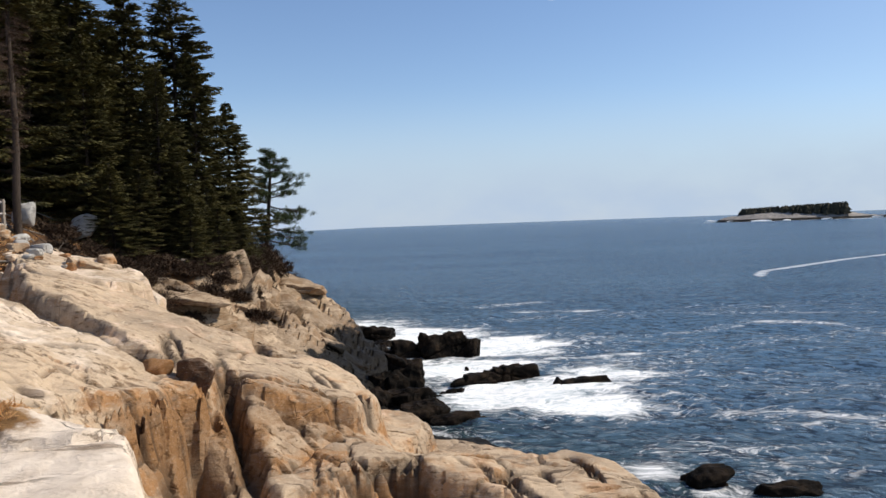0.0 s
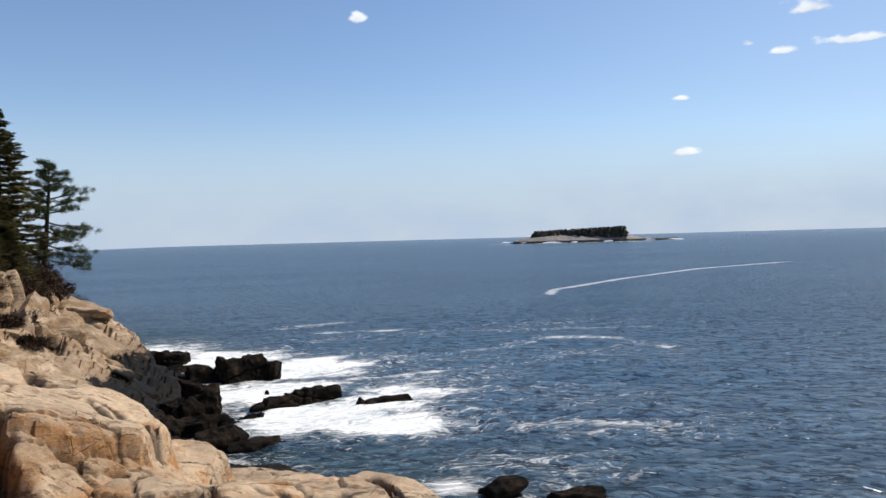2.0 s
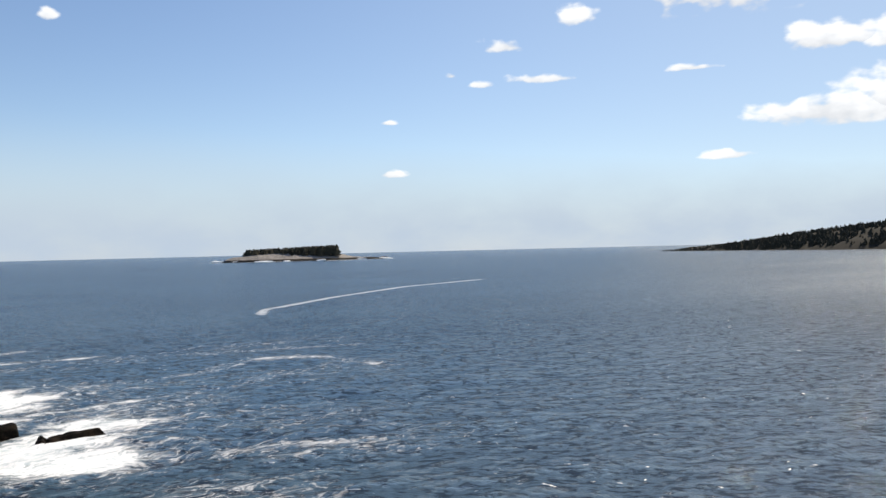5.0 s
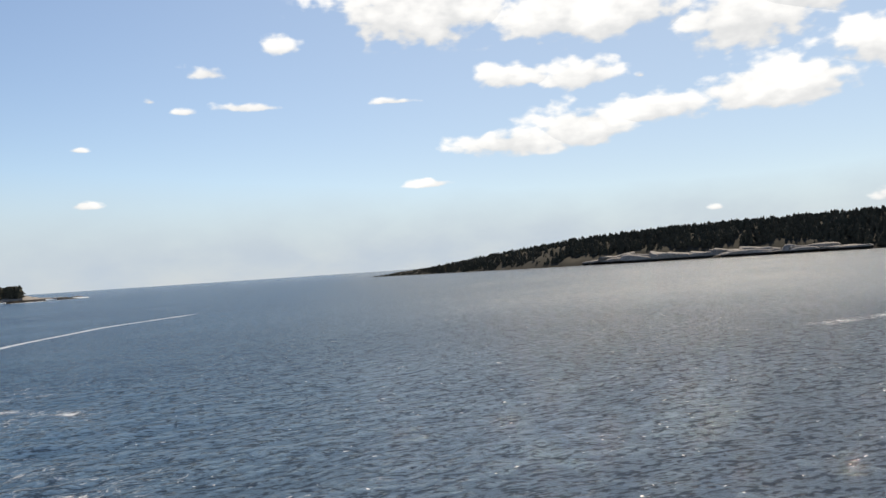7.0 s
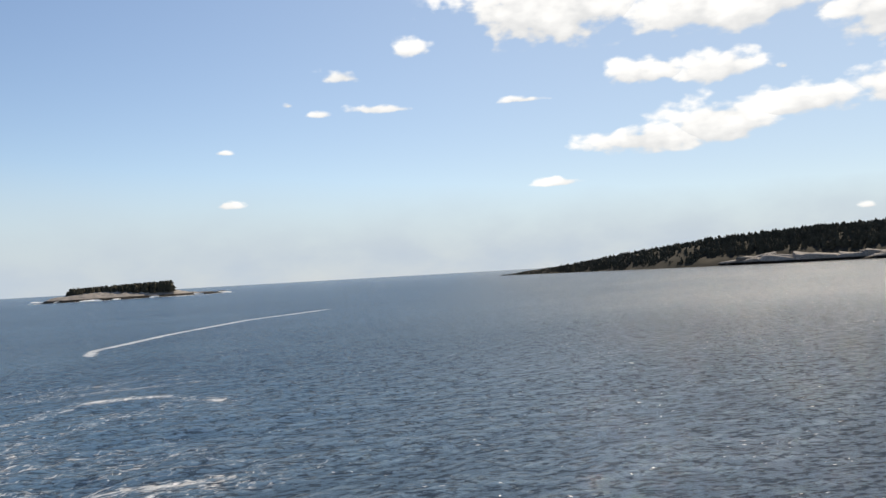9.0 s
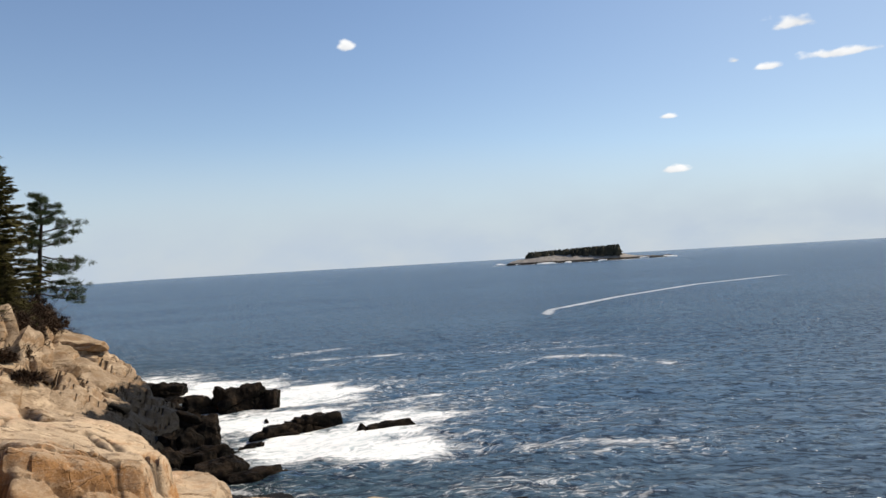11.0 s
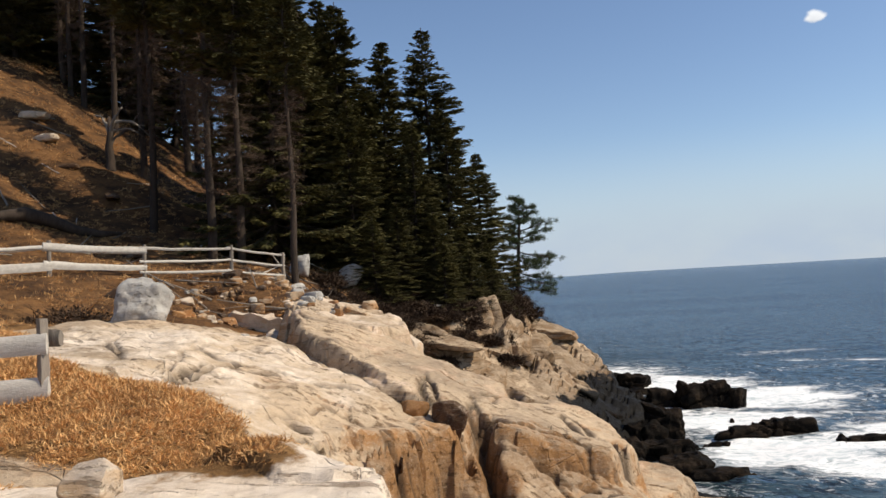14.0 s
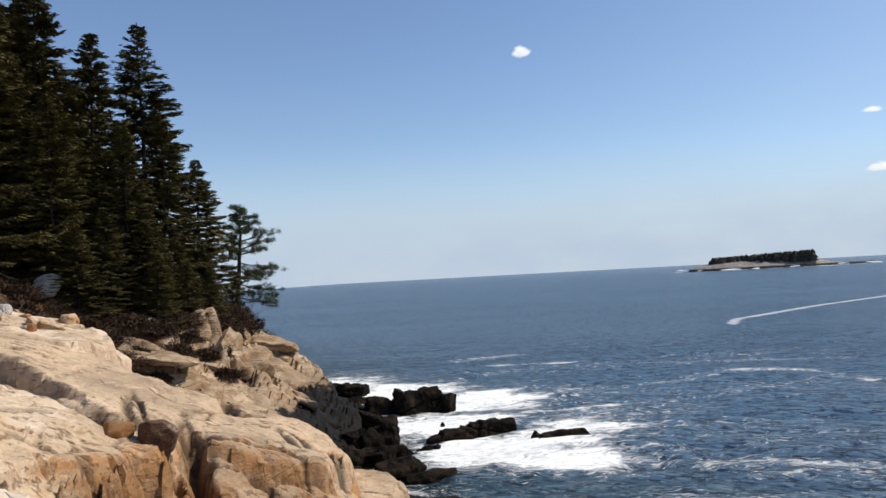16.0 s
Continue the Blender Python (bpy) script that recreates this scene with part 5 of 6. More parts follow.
def pine_tree(x, y, z):
    """A wind-shaped pine: a bent trunk, and limbs that carry flat pads of needles."""
    rng = np.random.default_rng(77)
    t = thing("pine_tree", x, y, z, "small wind-shaped pine with open green layers at the cliff edge", "tree")
    stem = [(0, 0, 0), (0.10, 0, 1.2), (0.22, 0.05, 2.4), (0.30, 0.05, 3.6), (0.42, 0, 4.8), (0.46, 0, 5.8), (0.42, 0, 6.5)]
    part("trunk", mesh_of("trunk", *tube(stem, (0.17, 0.14, 0.12, 0.10, 0.075, 0.045, 0.02), 8), BARK, smooth=True), t)
    limbs, bases, ways, lens, wids = [], [], [], [], []
    xs, zs = [p[0] for p in stem], [p[2] for p in stem]
    for k in range(34):
        f = (k + 0.5) / 34
        zz = 1.3 + 5.2 * f
        ang = k * 2.4 + rng.uniform(-0.5, 0.5)
        reach = (1.95 - 1.25 * f ** 1.5) * rng.uniform(0.55, 1.1) * (1.0 + 0.35 * math.cos(ang))
        if f < 0.3:
            reach *= 1.0 if math.cos(ang) > 0.2 else 0.45
        a = np.array([np.interp(zz, zs, xs), 0.03, zz])
        out = np.array([math.cos(ang), math.sin(ang), 0.18 if f > 0.4 else -0.35])
        end = a + out * reach + np.array([0, 0, 0.12 * reach])
        limbs.append(tube([tuple(a), tuple((a + end) / 2 - np.array([0, 0, 0.08])), tuple(end)], (0.045, 0.03, 0.012), 5))
        for _ in range(6 + int(6 * reach)):
            u = rng.uniform(0.45, 1.02)
            hub = a + (end - a) * u + np.clip(rng.normal(0, 1, 3), -1.3, 1.3) * (0.2 * reach + 0.08) * (1, 1, 0.18)
            limbs.append(tube([tuple(a + (end - a) * max(0.3, u - 0.3)), tuple(hub)], (0.012, 0.006), 3))
            n = 80
            w = rng.normal(0, 1, (n, 3)) * (1, 1, 0.5) + np.array([0, 0, 0.35])
            w /= np.linalg.norm(w, axis=1, keepdims=True)
            bases.append(hub + rng.normal(0, 0.06, (n, 3)))
            ways.append(w)
            lens.append(rng.uniform(0.11, 0.22, n))
            wids.append(rng.uniform(0.007, 0.014, n))
    part("branchwork", mesh_of("branchwork", *joined(limbs), BARK), t)
    v, f = sprays(rng, np.concatenate(bases), np.concatenate(ways), np.concatenate(lens), np.concatenate(wids), 1.0)
    part("crown", mesh_of("crown", v, f, PINE_NEEDLES), t)


pine_tree(-10.1, 47.2, 5.1)


# ---- scrub and grass ----
def scrub(name, x, y, size, seed, mat, label, count=900, leafy=0.09, twigs=60):
    rng = np.random.default_rng(seed)
    z = ground_z(x, y) - 0.1
    t = thing(name, x, y, z, label, "shrub", "scrub on the slope")
    stems = []
    for _ in range(twigs):
        w = rng.normal(0, 1, 3) * (0.55 * size[0], 0.55 * size[1], 0.3 * size[2]) + np.array([0, 0, 0.6 * size[2]])
        b = rng.normal(0, 0.15, 3) * (size[0], size[1], 0)
        stems.append(tube([tuple(b), tuple(b + w * 0.55 + rng.normal(0, 0.06, 3)), tuple(b + w)], (0.014, 0.009, 0.004), 3))
    part("stemwork", mesh_of("stemwork", *joined(stems), SHRUB), t)
    d = rng.normal(0, 1, (count, 3))
    d /= np.linalg.norm(d, axis=1, keepdims=True)
    d[:, 2] = abs(d[:, 2])
    lump = 0.75 + 0.35 * noise3(d * 2.1 + seed, seed)
    p = d * (rng.uniform(0.35, 1.0, count) ** 0.5 * lump)[:, None] * np.array(size)
    w = rng.normal(0, 1, (count, 3)) + d
    w /= np.linalg.norm(w, axis=1, keepdims=True)
    v, f = sprays(rng, p, w, rng.uniform(0.6, 1.4, count) * leafy * 2, rng.uniform(0.5, 1.2, count) * leafy * 0.5, 1.0)
    part("foliage", mesh_of("foliage", v, f, mat), t)


for n_bush, (x, y, sx, sz, green) in enumerate([(-10.6, 42.5, 1.6, 1.9, 1), (-10.4, 45.6, 1.2, 1.6, 0), (-10.9, 39.8, 1.5, 1.7, 1), (-10.6, 37.3, 1.4, 1.5, 1), (-11.6, 34.9, 1.7, 0.9, 0),
                                                (-12.6, 33.0, 1.5, 0.7, 0), (-9.9, 47.9, 1.0, 1.2, 0), (-12.9, 30.4, 1.3, 0.6, 0), (-11.5, 31.6, 1.3, 0.6, 0), (-15.6, 17.0, 1.2, 0.6, 0),
                                                (-14.0, 16.2, 1.0, 0.6, 0), (-9.9, 44.0, 0.9, 1.3, 0), (-11.3, 36.2, 1.3, 1.9, 1), (-13.2, 34.6, 1.6, 1.6, 1), (-9.6, 36.0, 1.1, 0.7, 0), (-10.2, 33.8, 1.3, 0.7, 0), (-9.4, 39.4, 1.0, 0.9, 0), (-9.3, 42.0, 1.0, 1.1, 0), (-9.6, 45.2, 0.9, 1.2, 0), (-10.6, 35.6, 1.2, 1.0, 1), (-12.0, 32.2, 1.2, 0.8, 0), (-13.4, 31.0, 1.2, 0.7, 0), (-9.9, 40.8, 1.1, 1.3, 1), (-12.0, 27.6, 1.2, 0.5, 0), (-10.4, 28.4, 1.3, 0.55, 0), (-9.0, 29.2, 1.1, 0.55, 0), (-10.9, 29.8, 1.3, 0.6, 0),
                                                (-8.4, 30.2, 0.8, 0.5, 0), (-9.2, 46.8, 0.9, 1.0, 0), (-9.5, 32.4, 1.0, 0.6, 0), (-8.8, 48.0, 0.8, 0.7, 0), (-10.0, 46.0, 1.4, 1.5, 2), (-9.6, 44.4, 1.2, 1.5, 2), (-10.3, 43.2, 1.3, 1.8, 2), (-9.5, 47.4, 1.0, 1.1, 2), (-8.9, 37.6, 1.1, 1.3, 2), (-8.8, 39.8, 0.9, 1.1, 2), (-8.9, 41.8, 0.8, 1.0, 2), (-8.3, 35.4, 0.7, 0.8, 2), (-10.9, 32.9, 1.1, 0.7, 2),
   (-9.9, 34.6, 1.1, 0.9, 2), (-11.8, 33.2, 1.2, 0.8, 2), (-9.3, 40.6, 0.8, 1.0, 2), (-12.6, 29.0, 1.0, 0.45, 2), (-9.0, 41.0, 0.7, 0.7, 2), (-8.5, 39.6, 0.6, 0.6, 2), (-8.1, 38.4, 0.5, 0.5, 2), (-9.4, 42.6, 0.9, 1.0, 2), (-12.2, 33.3, 0.9, 0.5, 2), (-11.2, 33.5, 0.9, 0.5, 2), (-10.1, 33.2, 0.9, 0.5, 2), (-9.3, 33.7, 0.9, 0.5, 2), (-8.8, 34.5, 0.9, 0.5, 2), (-10.7, 35.2, 0.9, 0.5, 2), (-12.1, 35.0, 0.9, 0.5, 2), (-7.8, 33.6, 0.9, 0.5, 2), (-9.8, 35.8, 0.9, 0.5, 2), (-12.7, 33.0, 0.9, 0.5, 2), (-8.7, 36.4, 0.9, 0.5, 2), (-9.2, 32.3, 0.9, 0.5, 2),
   (-14.6, 30.6, 1.1, 0.7, 2), (-13.9, 29.2, 1.0, 0.5, 2), (-14.3, 32.6, 1.2, 0.8, 2), (-13.3, 28.0, 0.9, 0.4, 2), (-11.6, 30.9, 1.0, 0.6, 2), (-10.4, 31.4, 0.9, 0.6, 2), (-9.6, 30.8, 0.8, 0.5, 2), (-12.3, 31.2, 1.0, 0.6, 2)]):
    scrub("shrub", x, y, (sx, sx * 0.9, sz), 800 + n_bush, NEEDLES if green == 1 else SHRUB,
          ("leafless reddish brown scrub on the slope", "low dark evergreen bush under the spruces", "dense dark brown thicket under the pine")[green], (800, 1500, 2600)[green], (0.05, 0.10, 0.07)[green])


def blades(name, spots, seed, height, label, per=26, lean=0.5):
    """Dry grass: tufts of bent blades at the spots."""
    rng = np.random.default_rng(seed)
    n = len(spots) * per
    base = np.repeat(spots, per, 0) + rng.normal(0, 0.06, (n, 3)) * (1, 1, 0)
    w = rng.normal(0, lean, (n, 3)) * (1, 0.5, 0.5) + np.array([0.8, -0.2, 0.55])
    w /= np.linalg.norm(w, axis=1, keepdims=True)
    ln = height * rng.uniform(0.5, 1.3, n)
    wd = rng.uniform(0.0035, 0.0075, n) * (height / 0.1)
    v, f = sprays(rng, base, w, ln, wd, 1.0)
    return tagged(new(name, mesh_of(name, v, f, DRY_GRASS)), label, "grass", kind="stuff")


def spots_in(n, x0, x1, y0, y1, seed, least=0.6):
    rng = np.random.default_rng(seed)
    x, y = rng.uniform(x0, x1, n), rng.uniform(y0, y1, n)
    z, e, _ = land(x, y)
    keep = (e > least + 0.28 * fbm(x * 2.2, y * 2.2, 3, 223)) & (fbm(x * 0.7, y * 0.7, 3, 222) > -0.8)
    return np.stack([x, y, z - 0.02], 1)[keep]


blades("grass", spots_in(26000, -13, -3.5, 3.0, 13.0, 901, 0.68), 902, 0.10, "dry orange-brown grass on the shelf by the fence", 22, 1.1)
blades("slope_grass", spots_in(15000, -42, -11.5, 13.0, 46.0, 903, 0.9), 904, 0.15, "dry tawny grass on the wooded slope", 12, 1.1)


# ---- rail fences ----
def log_mesh(name, a, b, r0, r1, mat, seed, sides=9, flat=1.0):
    """A split rail or post from a to b, a little crooked. flat: its thickness over its height."""
    rng = random.Random(seed)
    a, b = Vector(a), Vector(b)
    way = (b - a).normalized()
    up = Vector((0, 0, 1)) if abs(way.z) < 0.8 else Vector((0, 1, 0))
    side = way.cross(up).normalized()
    up = side.cross(way)
    verts, faces, n = [], [], 7
    lobes = [rng.uniform(0.82, 1.12) for _ in range(sides)]
    for k in range(n):
        u = k / (n - 1)
        c = a.lerp(b, u) + side * rng.uniform(-0.012, 0.012) + up * (rng.uniform(-0.012, 0.012) - 0.03 * (b - a).length / 3 * math.sin(math.pi * u) * (abs(way.z) < 0.8))
        r = (r0 + (r1 - r0) * u) * rng.uniform(0.95, 1.06)
        for q in range(sides):
            t = 2 * math.pi * q / sides
            verts.append(tuple(c + r * lobes[q] * (math.cos(t) * side * flat + math.sin(t) * up)))
    for k in range(n - 1):
        for q in range(sides):
            faces.append((k * sides + q, k * sides + (q + 1) % sides, (k + 1) * sides + (q + 1) % sides, (k + 1) * sides + q))
    faces += [tuple(range(sides - 1, -1, -1)), tuple(range((n - 1) * sides, n * sides))]
    return mesh_of(name, verts, faces, mat, sharp=50)


def rail_fence(label, posts, rails, high, post_r, seed, stubs=()):
    """posts: plan places. rails: (from post, to post, height at both, radius at both, flatness)."""
    f = thing("rail_fence", posts[0][0], posts[0][1], ground_z(*posts[0]), label, "fence")
    o = Vector(f.matrix_basis.translation)
    feet = [Vector((x, y, ground_z(x, y))) for x, y in posts]
    for k, p in enumerate(feet):
        part("post", log_mesh("post", p - o - Vector((0, 0, 0.3)), p - o + Vector((0.02, 0, high)), post_r, post_r * 0.9, GREY_POST, seed + k), f, "grey weathered post")
    for k, (i, j, h0, h1, r0, r1, flat) in enumerate(rails):
        way = (feet[j] - feet[i]).normalized() * 0.12
        part("rail", log_mesh("rail", feet[i] - o + Vector((0, -post_r * 0.8, h0)) - way, feet[j] - o + Vector((0, -post_r * 0.8, h1)) + way, r0, r1, OLD_WOOD, seed + 40 + k, flat=flat), f, "pale split rail")
    for h, r in stubs:
        part("rail_end", log_mesh("rail_end", feet[0] - o + Vector((-0.2, 0.14, h)), feet[0] - o + Vector((0.16, 0.16, h)), r, r, GREY_POST, seed + 90, flat=0.5), f, "dark sawn end of a rail")
    return f


rail_fence("split-rail fence of pale weathered wood along the slope", [(-14.8, 27.6), (-15.9, 25.8), (-17.6, 23.2), (-19.2, 20.7), (-21.0, 17.8), (-22.8, 15.0)],
           [(0, 1, 1.02, 1.02, 0.045, 0.045, 1), (0, 1, 0.62, 0.6, 0.04, 0.045, 1), (0, 1, 0.24, 0.2, 0.045, 0.04, 1),
            (1, 2, 1.0, 1.0, 0.045, 0.05, 1), (1, 2, 0.6, 0.55, 0.045, 0.05, 1), (1, 2, 0.2, 0.2, 0.05, 0.045, 1),
            (2, 3, 0.95, 0.92, 0.13, 0.14, 0.45), (2, 3, 0.35, 0.35, 0.09, 0.14, 0.45), (3, 4, 0.9, 0.9, 0.07, 0.07, 0.8), (3, 4, 0.3, 0.3, 0.14, 0.14, 0.45),
            (4, 5, 0.9, 0.9, 0.1, 0.1, 0.7), (4, 5, 0.4, 0.4, 0.12, 0.12, 0.7)], 1.12, 0.075, 1000)
rail_fence("old fence of broad pale slab rails on a grey post", [(-8.0, 8.65), (-10.8, 7.6), (-13.6, 6.6)],
           [(0, 1, 0.66, 0.68, 0.13, 0.14, 0.3), (0, 1, 0.06, 0.06, 0.17, 0.17, 0.3), (1, 2, 0.8, 0.8, 0.14, 0.14, 0.35), (1, 2, 0.28, 0.28, 0.18, 0.18, 0.35)], 0.98, 0.08, 1100, ((0.72, 0.10),))
log_way = [(x, y, ground_z(x, y) + up) for x, y, up in ((-26.4, 25.6, 0.2), (-25.9, 26.6, 0.45), (-25.4, 27.5, 0.32), (-24.8, 28.2, 0.16), (-24.2, 28.9, 0.2), (-23.6, 29.6, 0.35))]
tagged(new("fallen_log", mesh_of("fallen_log", *tube(log_way, (0.2, 0.3, 0.27, 0.22, 0.16, 0.06), 10), BARK, smooth=True)), "thick grey bent driftwood log lying on the slope", "log")
tagged(new("leaning_pole", log_mesh("leaning_pole", (-14.9, 28.7, ground_z(-14.9, 28.7)), (-16.1, 29.2, ground_z(-14.9, 28.7) + 1.25), 0.045, 0.03, GREY_POST, 1192)), "thin dead grey pole leaning by the fence", "pole")

branch_rng = random.Random(44)
for n_branch in range(72):
    x, y = branch_rng.uniform(-34, -15.5), branch_rng.uniform(22, 37)
    if n_branch > 30:
        x, y = branch_rng.uniform(-16.5, -11.5), branch_rng.uniform(21.5, 32)
    ang, ln = branch_rng.uniform(0, 6.28), branch_rng.uniform(0.7, 2.6)
    x2, y2 = x + ln * math.cos(ang), y + ln * math.sin(ang)
    r = branch_rng.uniform(0.02, 0.055) if n_branch < 46 else branch_rng.uniform(0.007, 0.016)
    tagged(new("fallen_branch", log_mesh("fallen_branch", (x, y, ground_z(x, y) + 0.05), (x2, y2, ground_z(x2, y2) + branch_rng.uniform(0.08, 0.5)), r, r * 0.4, branch_rng.choice((OLD_WOOD, GREY_POST) if n_branch < 31 else (GREY_POST, BARK)),
                                             1300 + n_branch, 5)), "dead grey branch lying on the brown slope", "branch", "fallen branches")
for n_rock, (x, y, d) in enumerate([(-31.5, 34.0, 0.7), (-33.5, 35.2, 0.8), (-23.5, 30.6, 0.7), (-26.8, 33.0, 0.6), (-21.5, 27.5, 0.5), (-29.5, 33.2, 0.5), (-16.8, 31.2, 0.6)]):
    rock("boulder", x, y, ground_z(x, y) + 0.15 * d, (d * 1.8, d, d * 0.5), 620 + n_rock, PALE_ROCK if n_rock < 2 else BROWN_ROCK, "pale boulder half sunk in the brown slope" if n_rock < 2 else "brown boulder half sunk in the slope", "boulder", turn=40 * n_rock, level=3)


# ---- the island and the far headland ----
def far_trees(name, spots, seed, label):
    """Far conifers: each a ragged stack of drooping tiers."""
    rng = np.random.default_rng(seed)
    verts, faces = [], []
    for x, y, z, h in spots:
        base_r = h * rng.uniform(0.26, 0.5)
        for k in range(4):
            f0 = 0.05 + 0.22 * k
            top = (x, y, z + h * min(1.0, f0 + 0.42))
            r = base_r * (1 - 0.8 * f0)
            b = len(verts)
            verts.append(top)
            turn = rng.uniform(0, 6.28)
            for q in range(7):
                a = turn + 2 * math.pi * q / 7
                rr = r * (1.25 if q % 2 else 0.75) * rng.uniform(0.8, 1.2)
                verts.append((x + rr * math.cos(a), y + rr * math.sin(a), z + h * f0 + rng.uniform(-0.04, 0.04) * h))
            faces += [(b, b + 1 + q, b + 1 + (q + 1) % 7) for q in range(7)]
    return tagged(new(name, mesh_of(name, verts, faces, FAR_WOODS)), label, "trees", kind="stuff")


def polar(az, d):
    return -d * math.sin(radians(az - 0.38)), d * math.cos(radians(az - 0.38))


def far_land(name, path, mat, label, width, rough, seed):
    """A long low piece of land. path: (x, y, height) of its spine's points; falls to the sea on both sides."""
    pts = np.array(path, float)
    leng = np.concatenate([[0], np.cumsum(np.hypot(*np.diff(pts[:, :2], axis=0).T))])
    n, m = 220, 34
    u = np.linspace(0, leng[-1], n)
    cx, cy, ch = (np.interp(u, leng, pts[:, k]) for k in range(3))
    dx, dy = np.gradient(cx), np.gradient(cy)
    dn = np.hypot(dx, dy)
    v = np.linspace(-1, 1, m)
    ends = np.clip(np.minimum(u, leng[-1] - u) / width + 0.04, 0, 1) ** 0.5
    gx = cx[:, None] - (dy / dn * ends)[:, None] * v * width
    gy = cy[:, None] + (dx / dn * ends)[:, None] * v * width
    gz = (ch[:, None] + 2) * (1 - abs(v) ** 1.6) - 2 + rough * fbm(gx * 0.06, gy * 0.06, 4, seed) + 0.5 * rough * abs(fbm(gx * 0.25, gy * 0.25, 3, seed + 9)) * (1 - v ** 2)
    co = np.stack([gx, gy, gz], -1).reshape(-1, 3)
    k = np.arange(n * m).reshape(n, m)
    quads = np.stack([k[:-1, :-1], k[:-1, 1:], k[1:, 1:], k[1:, :-1]], -1).reshape(-1, 4)
    ob = new(name, mesh_of(name, co, quads, mat, sharp=25))
    return tagged(ob, label, "land", kind="structure"), (gx, gy, gz)


island, _ = far_land("island", [(*polar(-18.4, 760), 0.4), (*polar(-19.4, 752), 3.0), (*polar(-20.4, 748), 6.5), (*polar(-23.5, 750), 7.5), (*polar(-26.8, 760), 6.5), (*polar(-27.6, 768), 2.6), (*polar(-30.2, 790), 0.4)],
                     FAR_ROCK, "low tan granite island offshore with a cap of spruces", 24, 1.2, 31)
for n_surf, (az, d, w, h) in enumerate([(-18.5, 752, 12, 1.7), (-19.0, 744, 8, 1.2), (-19.9, 735, 9, 1.0), (-21.6, 724, 14, 0.9), (-23.2, 722, 6, 0.7), (-25.6, 730, 8, 0.8), (-28.4, 752, 10, 1.0), (-29.8, 778, 16, 0.8)]):
    rock("surf", *polar(az, d), 0.25, (w, 4.0, 2 * h), 480 + n_surf, FOAM, "white surf breaking on the island's rocks", "surf", turn=az, group="surf round the island", level=3, boxy=False, rough=2.5)
isl_rng = random.Random(9)
spots = []
for _ in range(640):
    az = isl_rng.uniform(-26.75, -20.3)
    d = 752 + isl_rng.uniform(-9, 16)
    f = (-20.3 - az) / 6.4
    h = 5.6 + 3.0 * f + isl_rng.uniform(-2.4, 0.7)
    spots.append((*polar(az, d), 3.9, (h + 1.6) * (0.7 if f < 0.03 else 1)))
far_trees("island_trees", spots, 32, "dense dark spruces capping the island")

HEAD_AZ = (-110, -92, -83, -76, -70, -64, -60, -56, -52.5, -50.6)
HEAD_D = (700, 660, 650, 660, 690, 730, 790, 850, 900, 930)
HEAD_H = (24, 24, 23.8, 23.6, 22.8, 19.5, 14.0, 7.6, 2.8, 0.3)
headland, _ = far_land("headland", [(*polar(a, d), h) for a, d, h in zip(HEAD_AZ[::-1], HEAD_D[::-1], HEAD_H[::-1])], FAR_DARK, "long low dark granite headland under spruce woods", 62, 1.6, 41)
hd_rng = random.Random(12)
spots = []
for _ in range(9000):
    az = hd_rng.uniform(-108, -51.6)
    (ax, ay), (bx, by) = (polar(az + e, float(np.interp(az + e, HEAD_AZ, HEAD_D))) for e in (-0.3, 0.3))
    n = math.hypot(bx - ax, by - ay)
    v = hd_rng.uniform(-0.5, 0.72 if -80 < az < -65 else 0.9)  # across the land, more than 0 towards the near shore
    x, y = (ax + bx) / 2 - (by - ay) / n * 62 * v, (ay + by) / 2 + (bx - ax) / n * 62 * v
    if math.hypot(x, y) > math.hypot((ax + bx) / 2, (ay + by) / 2) and v > 0:
        x, y = ax + bx - x, ay + by - y
    foot = (np.interp(az, HEAD_AZ, HEAD_H) + 2) * (1 - abs(v) ** 1.6) - 2
    h = hd_rng.choice((3.6, 4.0, 4.4, 4.7, 5.0, 5.3, 6.2)) * np.interp(az, (-58, -52), (1.1, 0.5))
    spots.append((x, y, foot - 0.8, h))
far_trees("headland_woods", spots, 42, "dark spruce woods along the far headland")
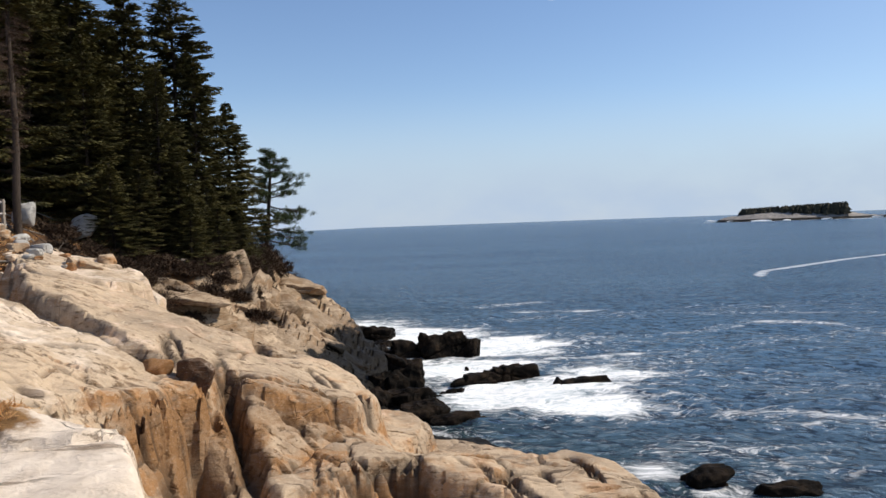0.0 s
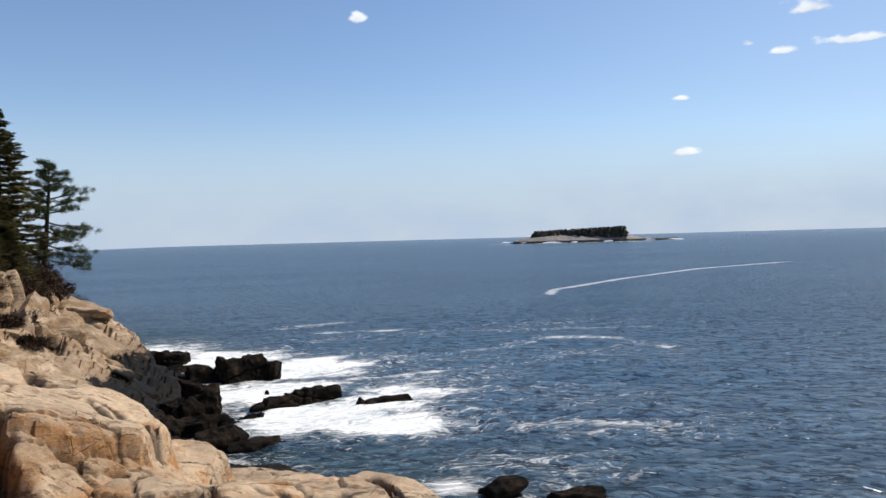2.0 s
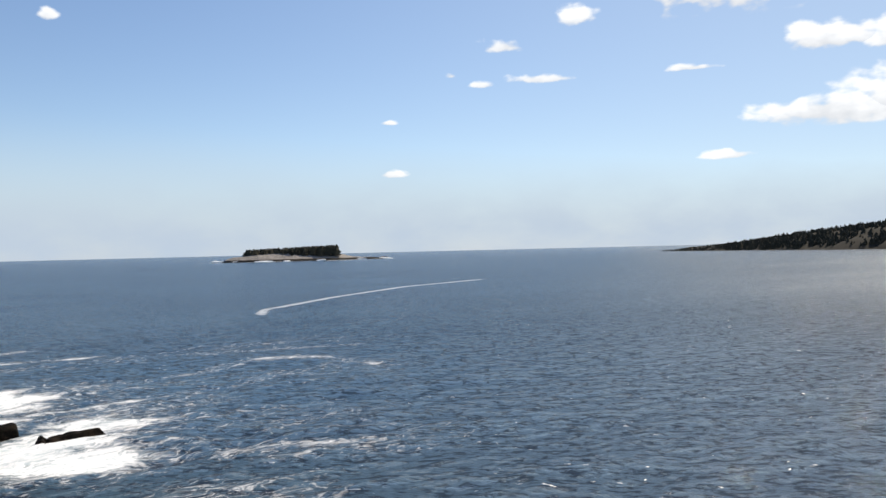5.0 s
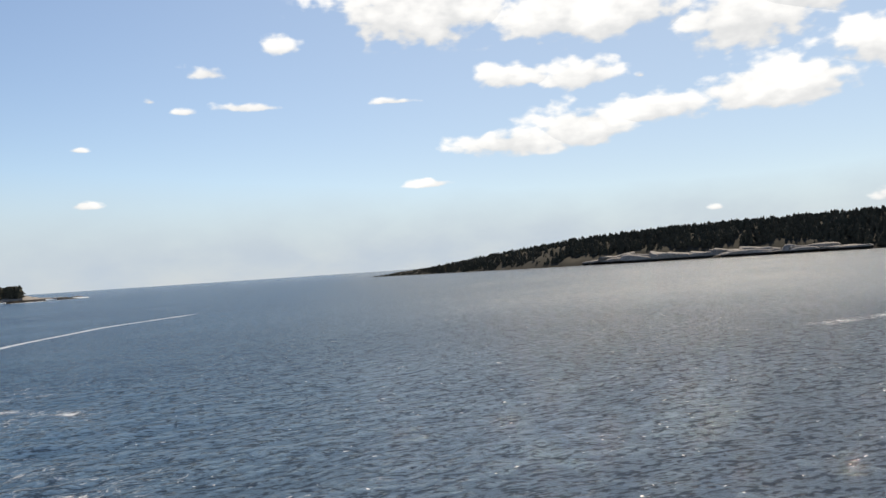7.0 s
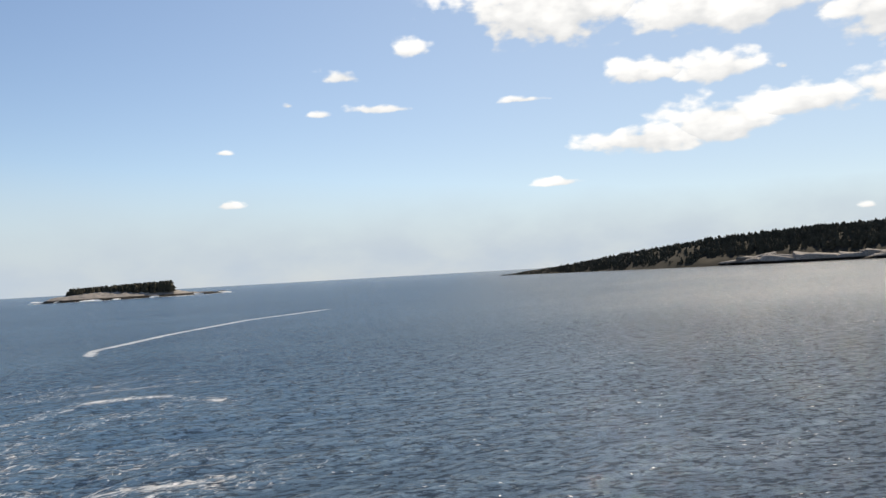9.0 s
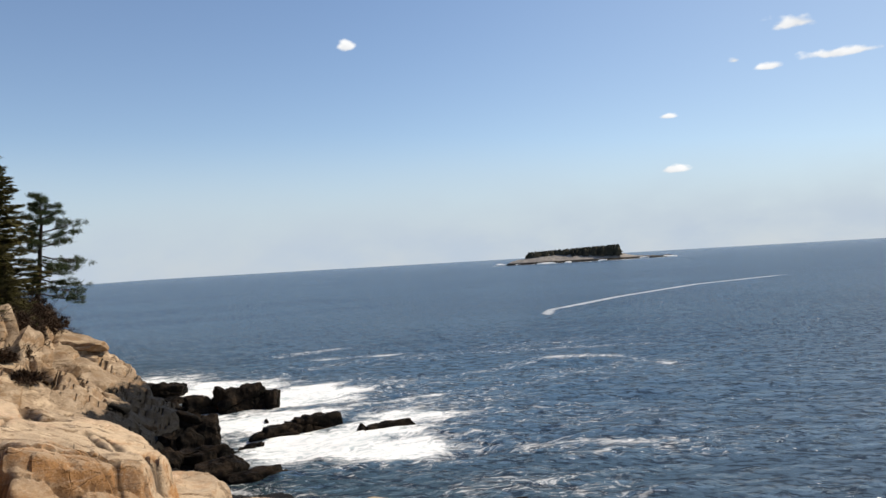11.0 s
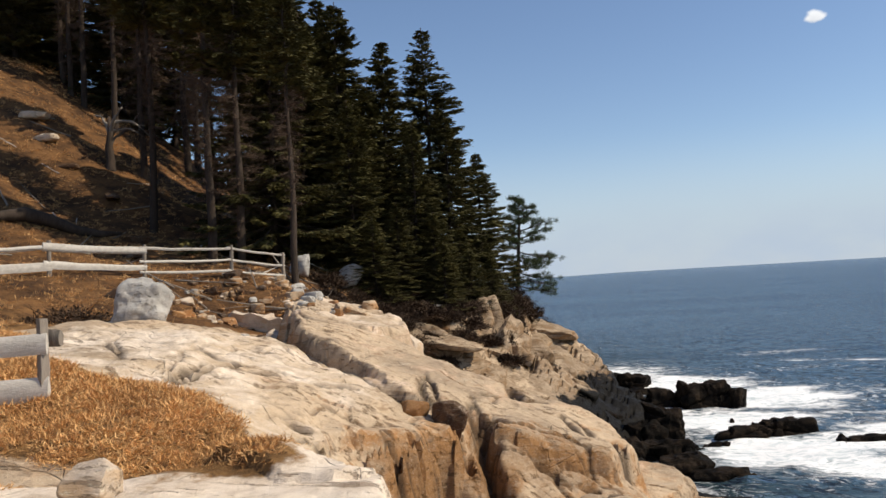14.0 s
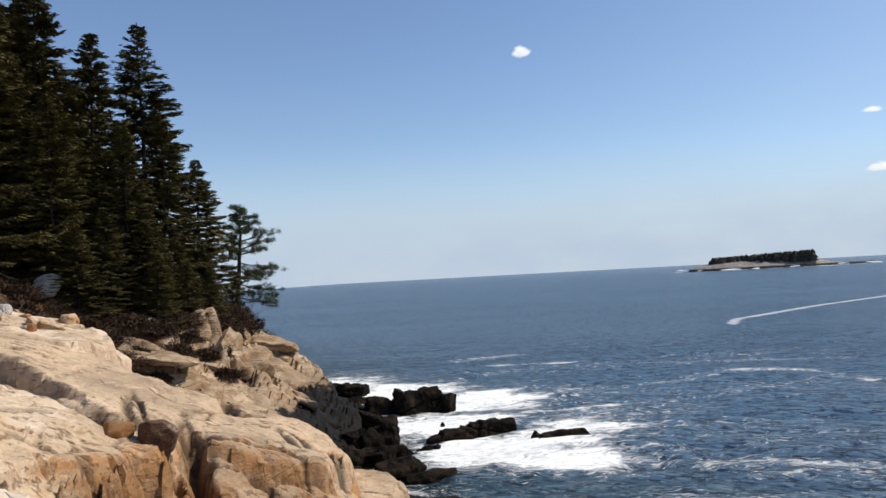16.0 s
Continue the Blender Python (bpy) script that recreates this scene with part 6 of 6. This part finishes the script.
for n_rock in range(84):
    az = hd_rng.uniform(-82, -66) if n_rock < 66 else hd_rng.uniform(-66, -51.5)
    big = (1 if n_rock < 66 else 0.3) * (1 if az > -79 else 0.6)
    d = np.interp(az, HEAD_AZ, HEAD_D) - hd_rng.uniform(50, 70)
    w = hd_rng.uniform(12, 34) * (big + 0.2)
    rock("shore_ledge", *polar(az, d), 0.3 + 0.9 * big, (w, w * 0.6, min(hd_rng.uniform(5, 8) * big, 0.3 * w)), 460 + n_rock, FAR_ROCK, "far pale granite ledge along the headland", "rock",
         turn=az + hd_rng.uniform(-15, 15), down=hd_rng.uniform(-10, 10), group="ledges along the headland", level=4, rough=0.8, crag=0.0)
rock("sea_rock", *polar(-52.65, 850), 0.3, (13, 7, 4), 450, BLACK_ROCK, "far dark rock off the headland's tip", level=3)


# ---- the bent dead tree on the slope ----
def dead_tree(x, y, seed):
    rng = random.Random(seed)
    t = thing("dead_tree", x, y, ground_z(x, y) - 0.15, "dead tree with a thick dark stump and long bent bare limbs", "tree")
    part("trunk", mesh_of("trunk", *tube([(0, 0, 0), (0.05, 0, 0.6), (-0.05, 0, 1.3), (0.06, 0, 2.0), (0.02, 0.02, 2.9)], (0.3, 0.22, 0.2, 0.15, 0.07), 9), BARK, smooth=True), t)
    for k, (ang, reach, rise, drop) in enumerate([(20, 2.3, 2.5, 1.3), (35, 1.7, 2.0, 0.5), (-20, 1.3, 2.2, -0.6), (160, 1.2, 2.4, -0.4), (70, 1.4, 1.6, -0.5)]):
        c, s = math.cos(radians(ang)), math.sin(radians(ang))
        way = [(0, 0, rise - 0.3)]
        for q in range(1, 7):
            u = q / 6
            way.append((c * reach * u + rng.uniform(-0.07, 0.07), s * reach * u + rng.uniform(-0.07, 0.07), rise + 0.45 * math.sin(2.2 * u) - drop * u * u))
        limb = part("limb", mesh_of("limb", *tube(way, [0.11 - 0.013 * q for q in range(7)], 6), GREY_POST, smooth=True), t, "bare grey bent limb")
        for _ in range(4):
            q = rng.randrange(2, 6)
            a = Vector(way[q])
            b = a + Vector((rng.uniform(-0.3, 0.6) * c, rng.uniform(-0.4, 0.4), rng.uniform(-0.2, 0.5)))
            part("twig", mesh_of("twig", *tube([tuple(a), tuple((a + b) / 2 + Vector((0, 0, 0.04))), tuple(b)], (0.028, 0.018, 0.008), 4), GREY_POST), limb)
    return t


dead_tree(-28.5, 35.0, 71)
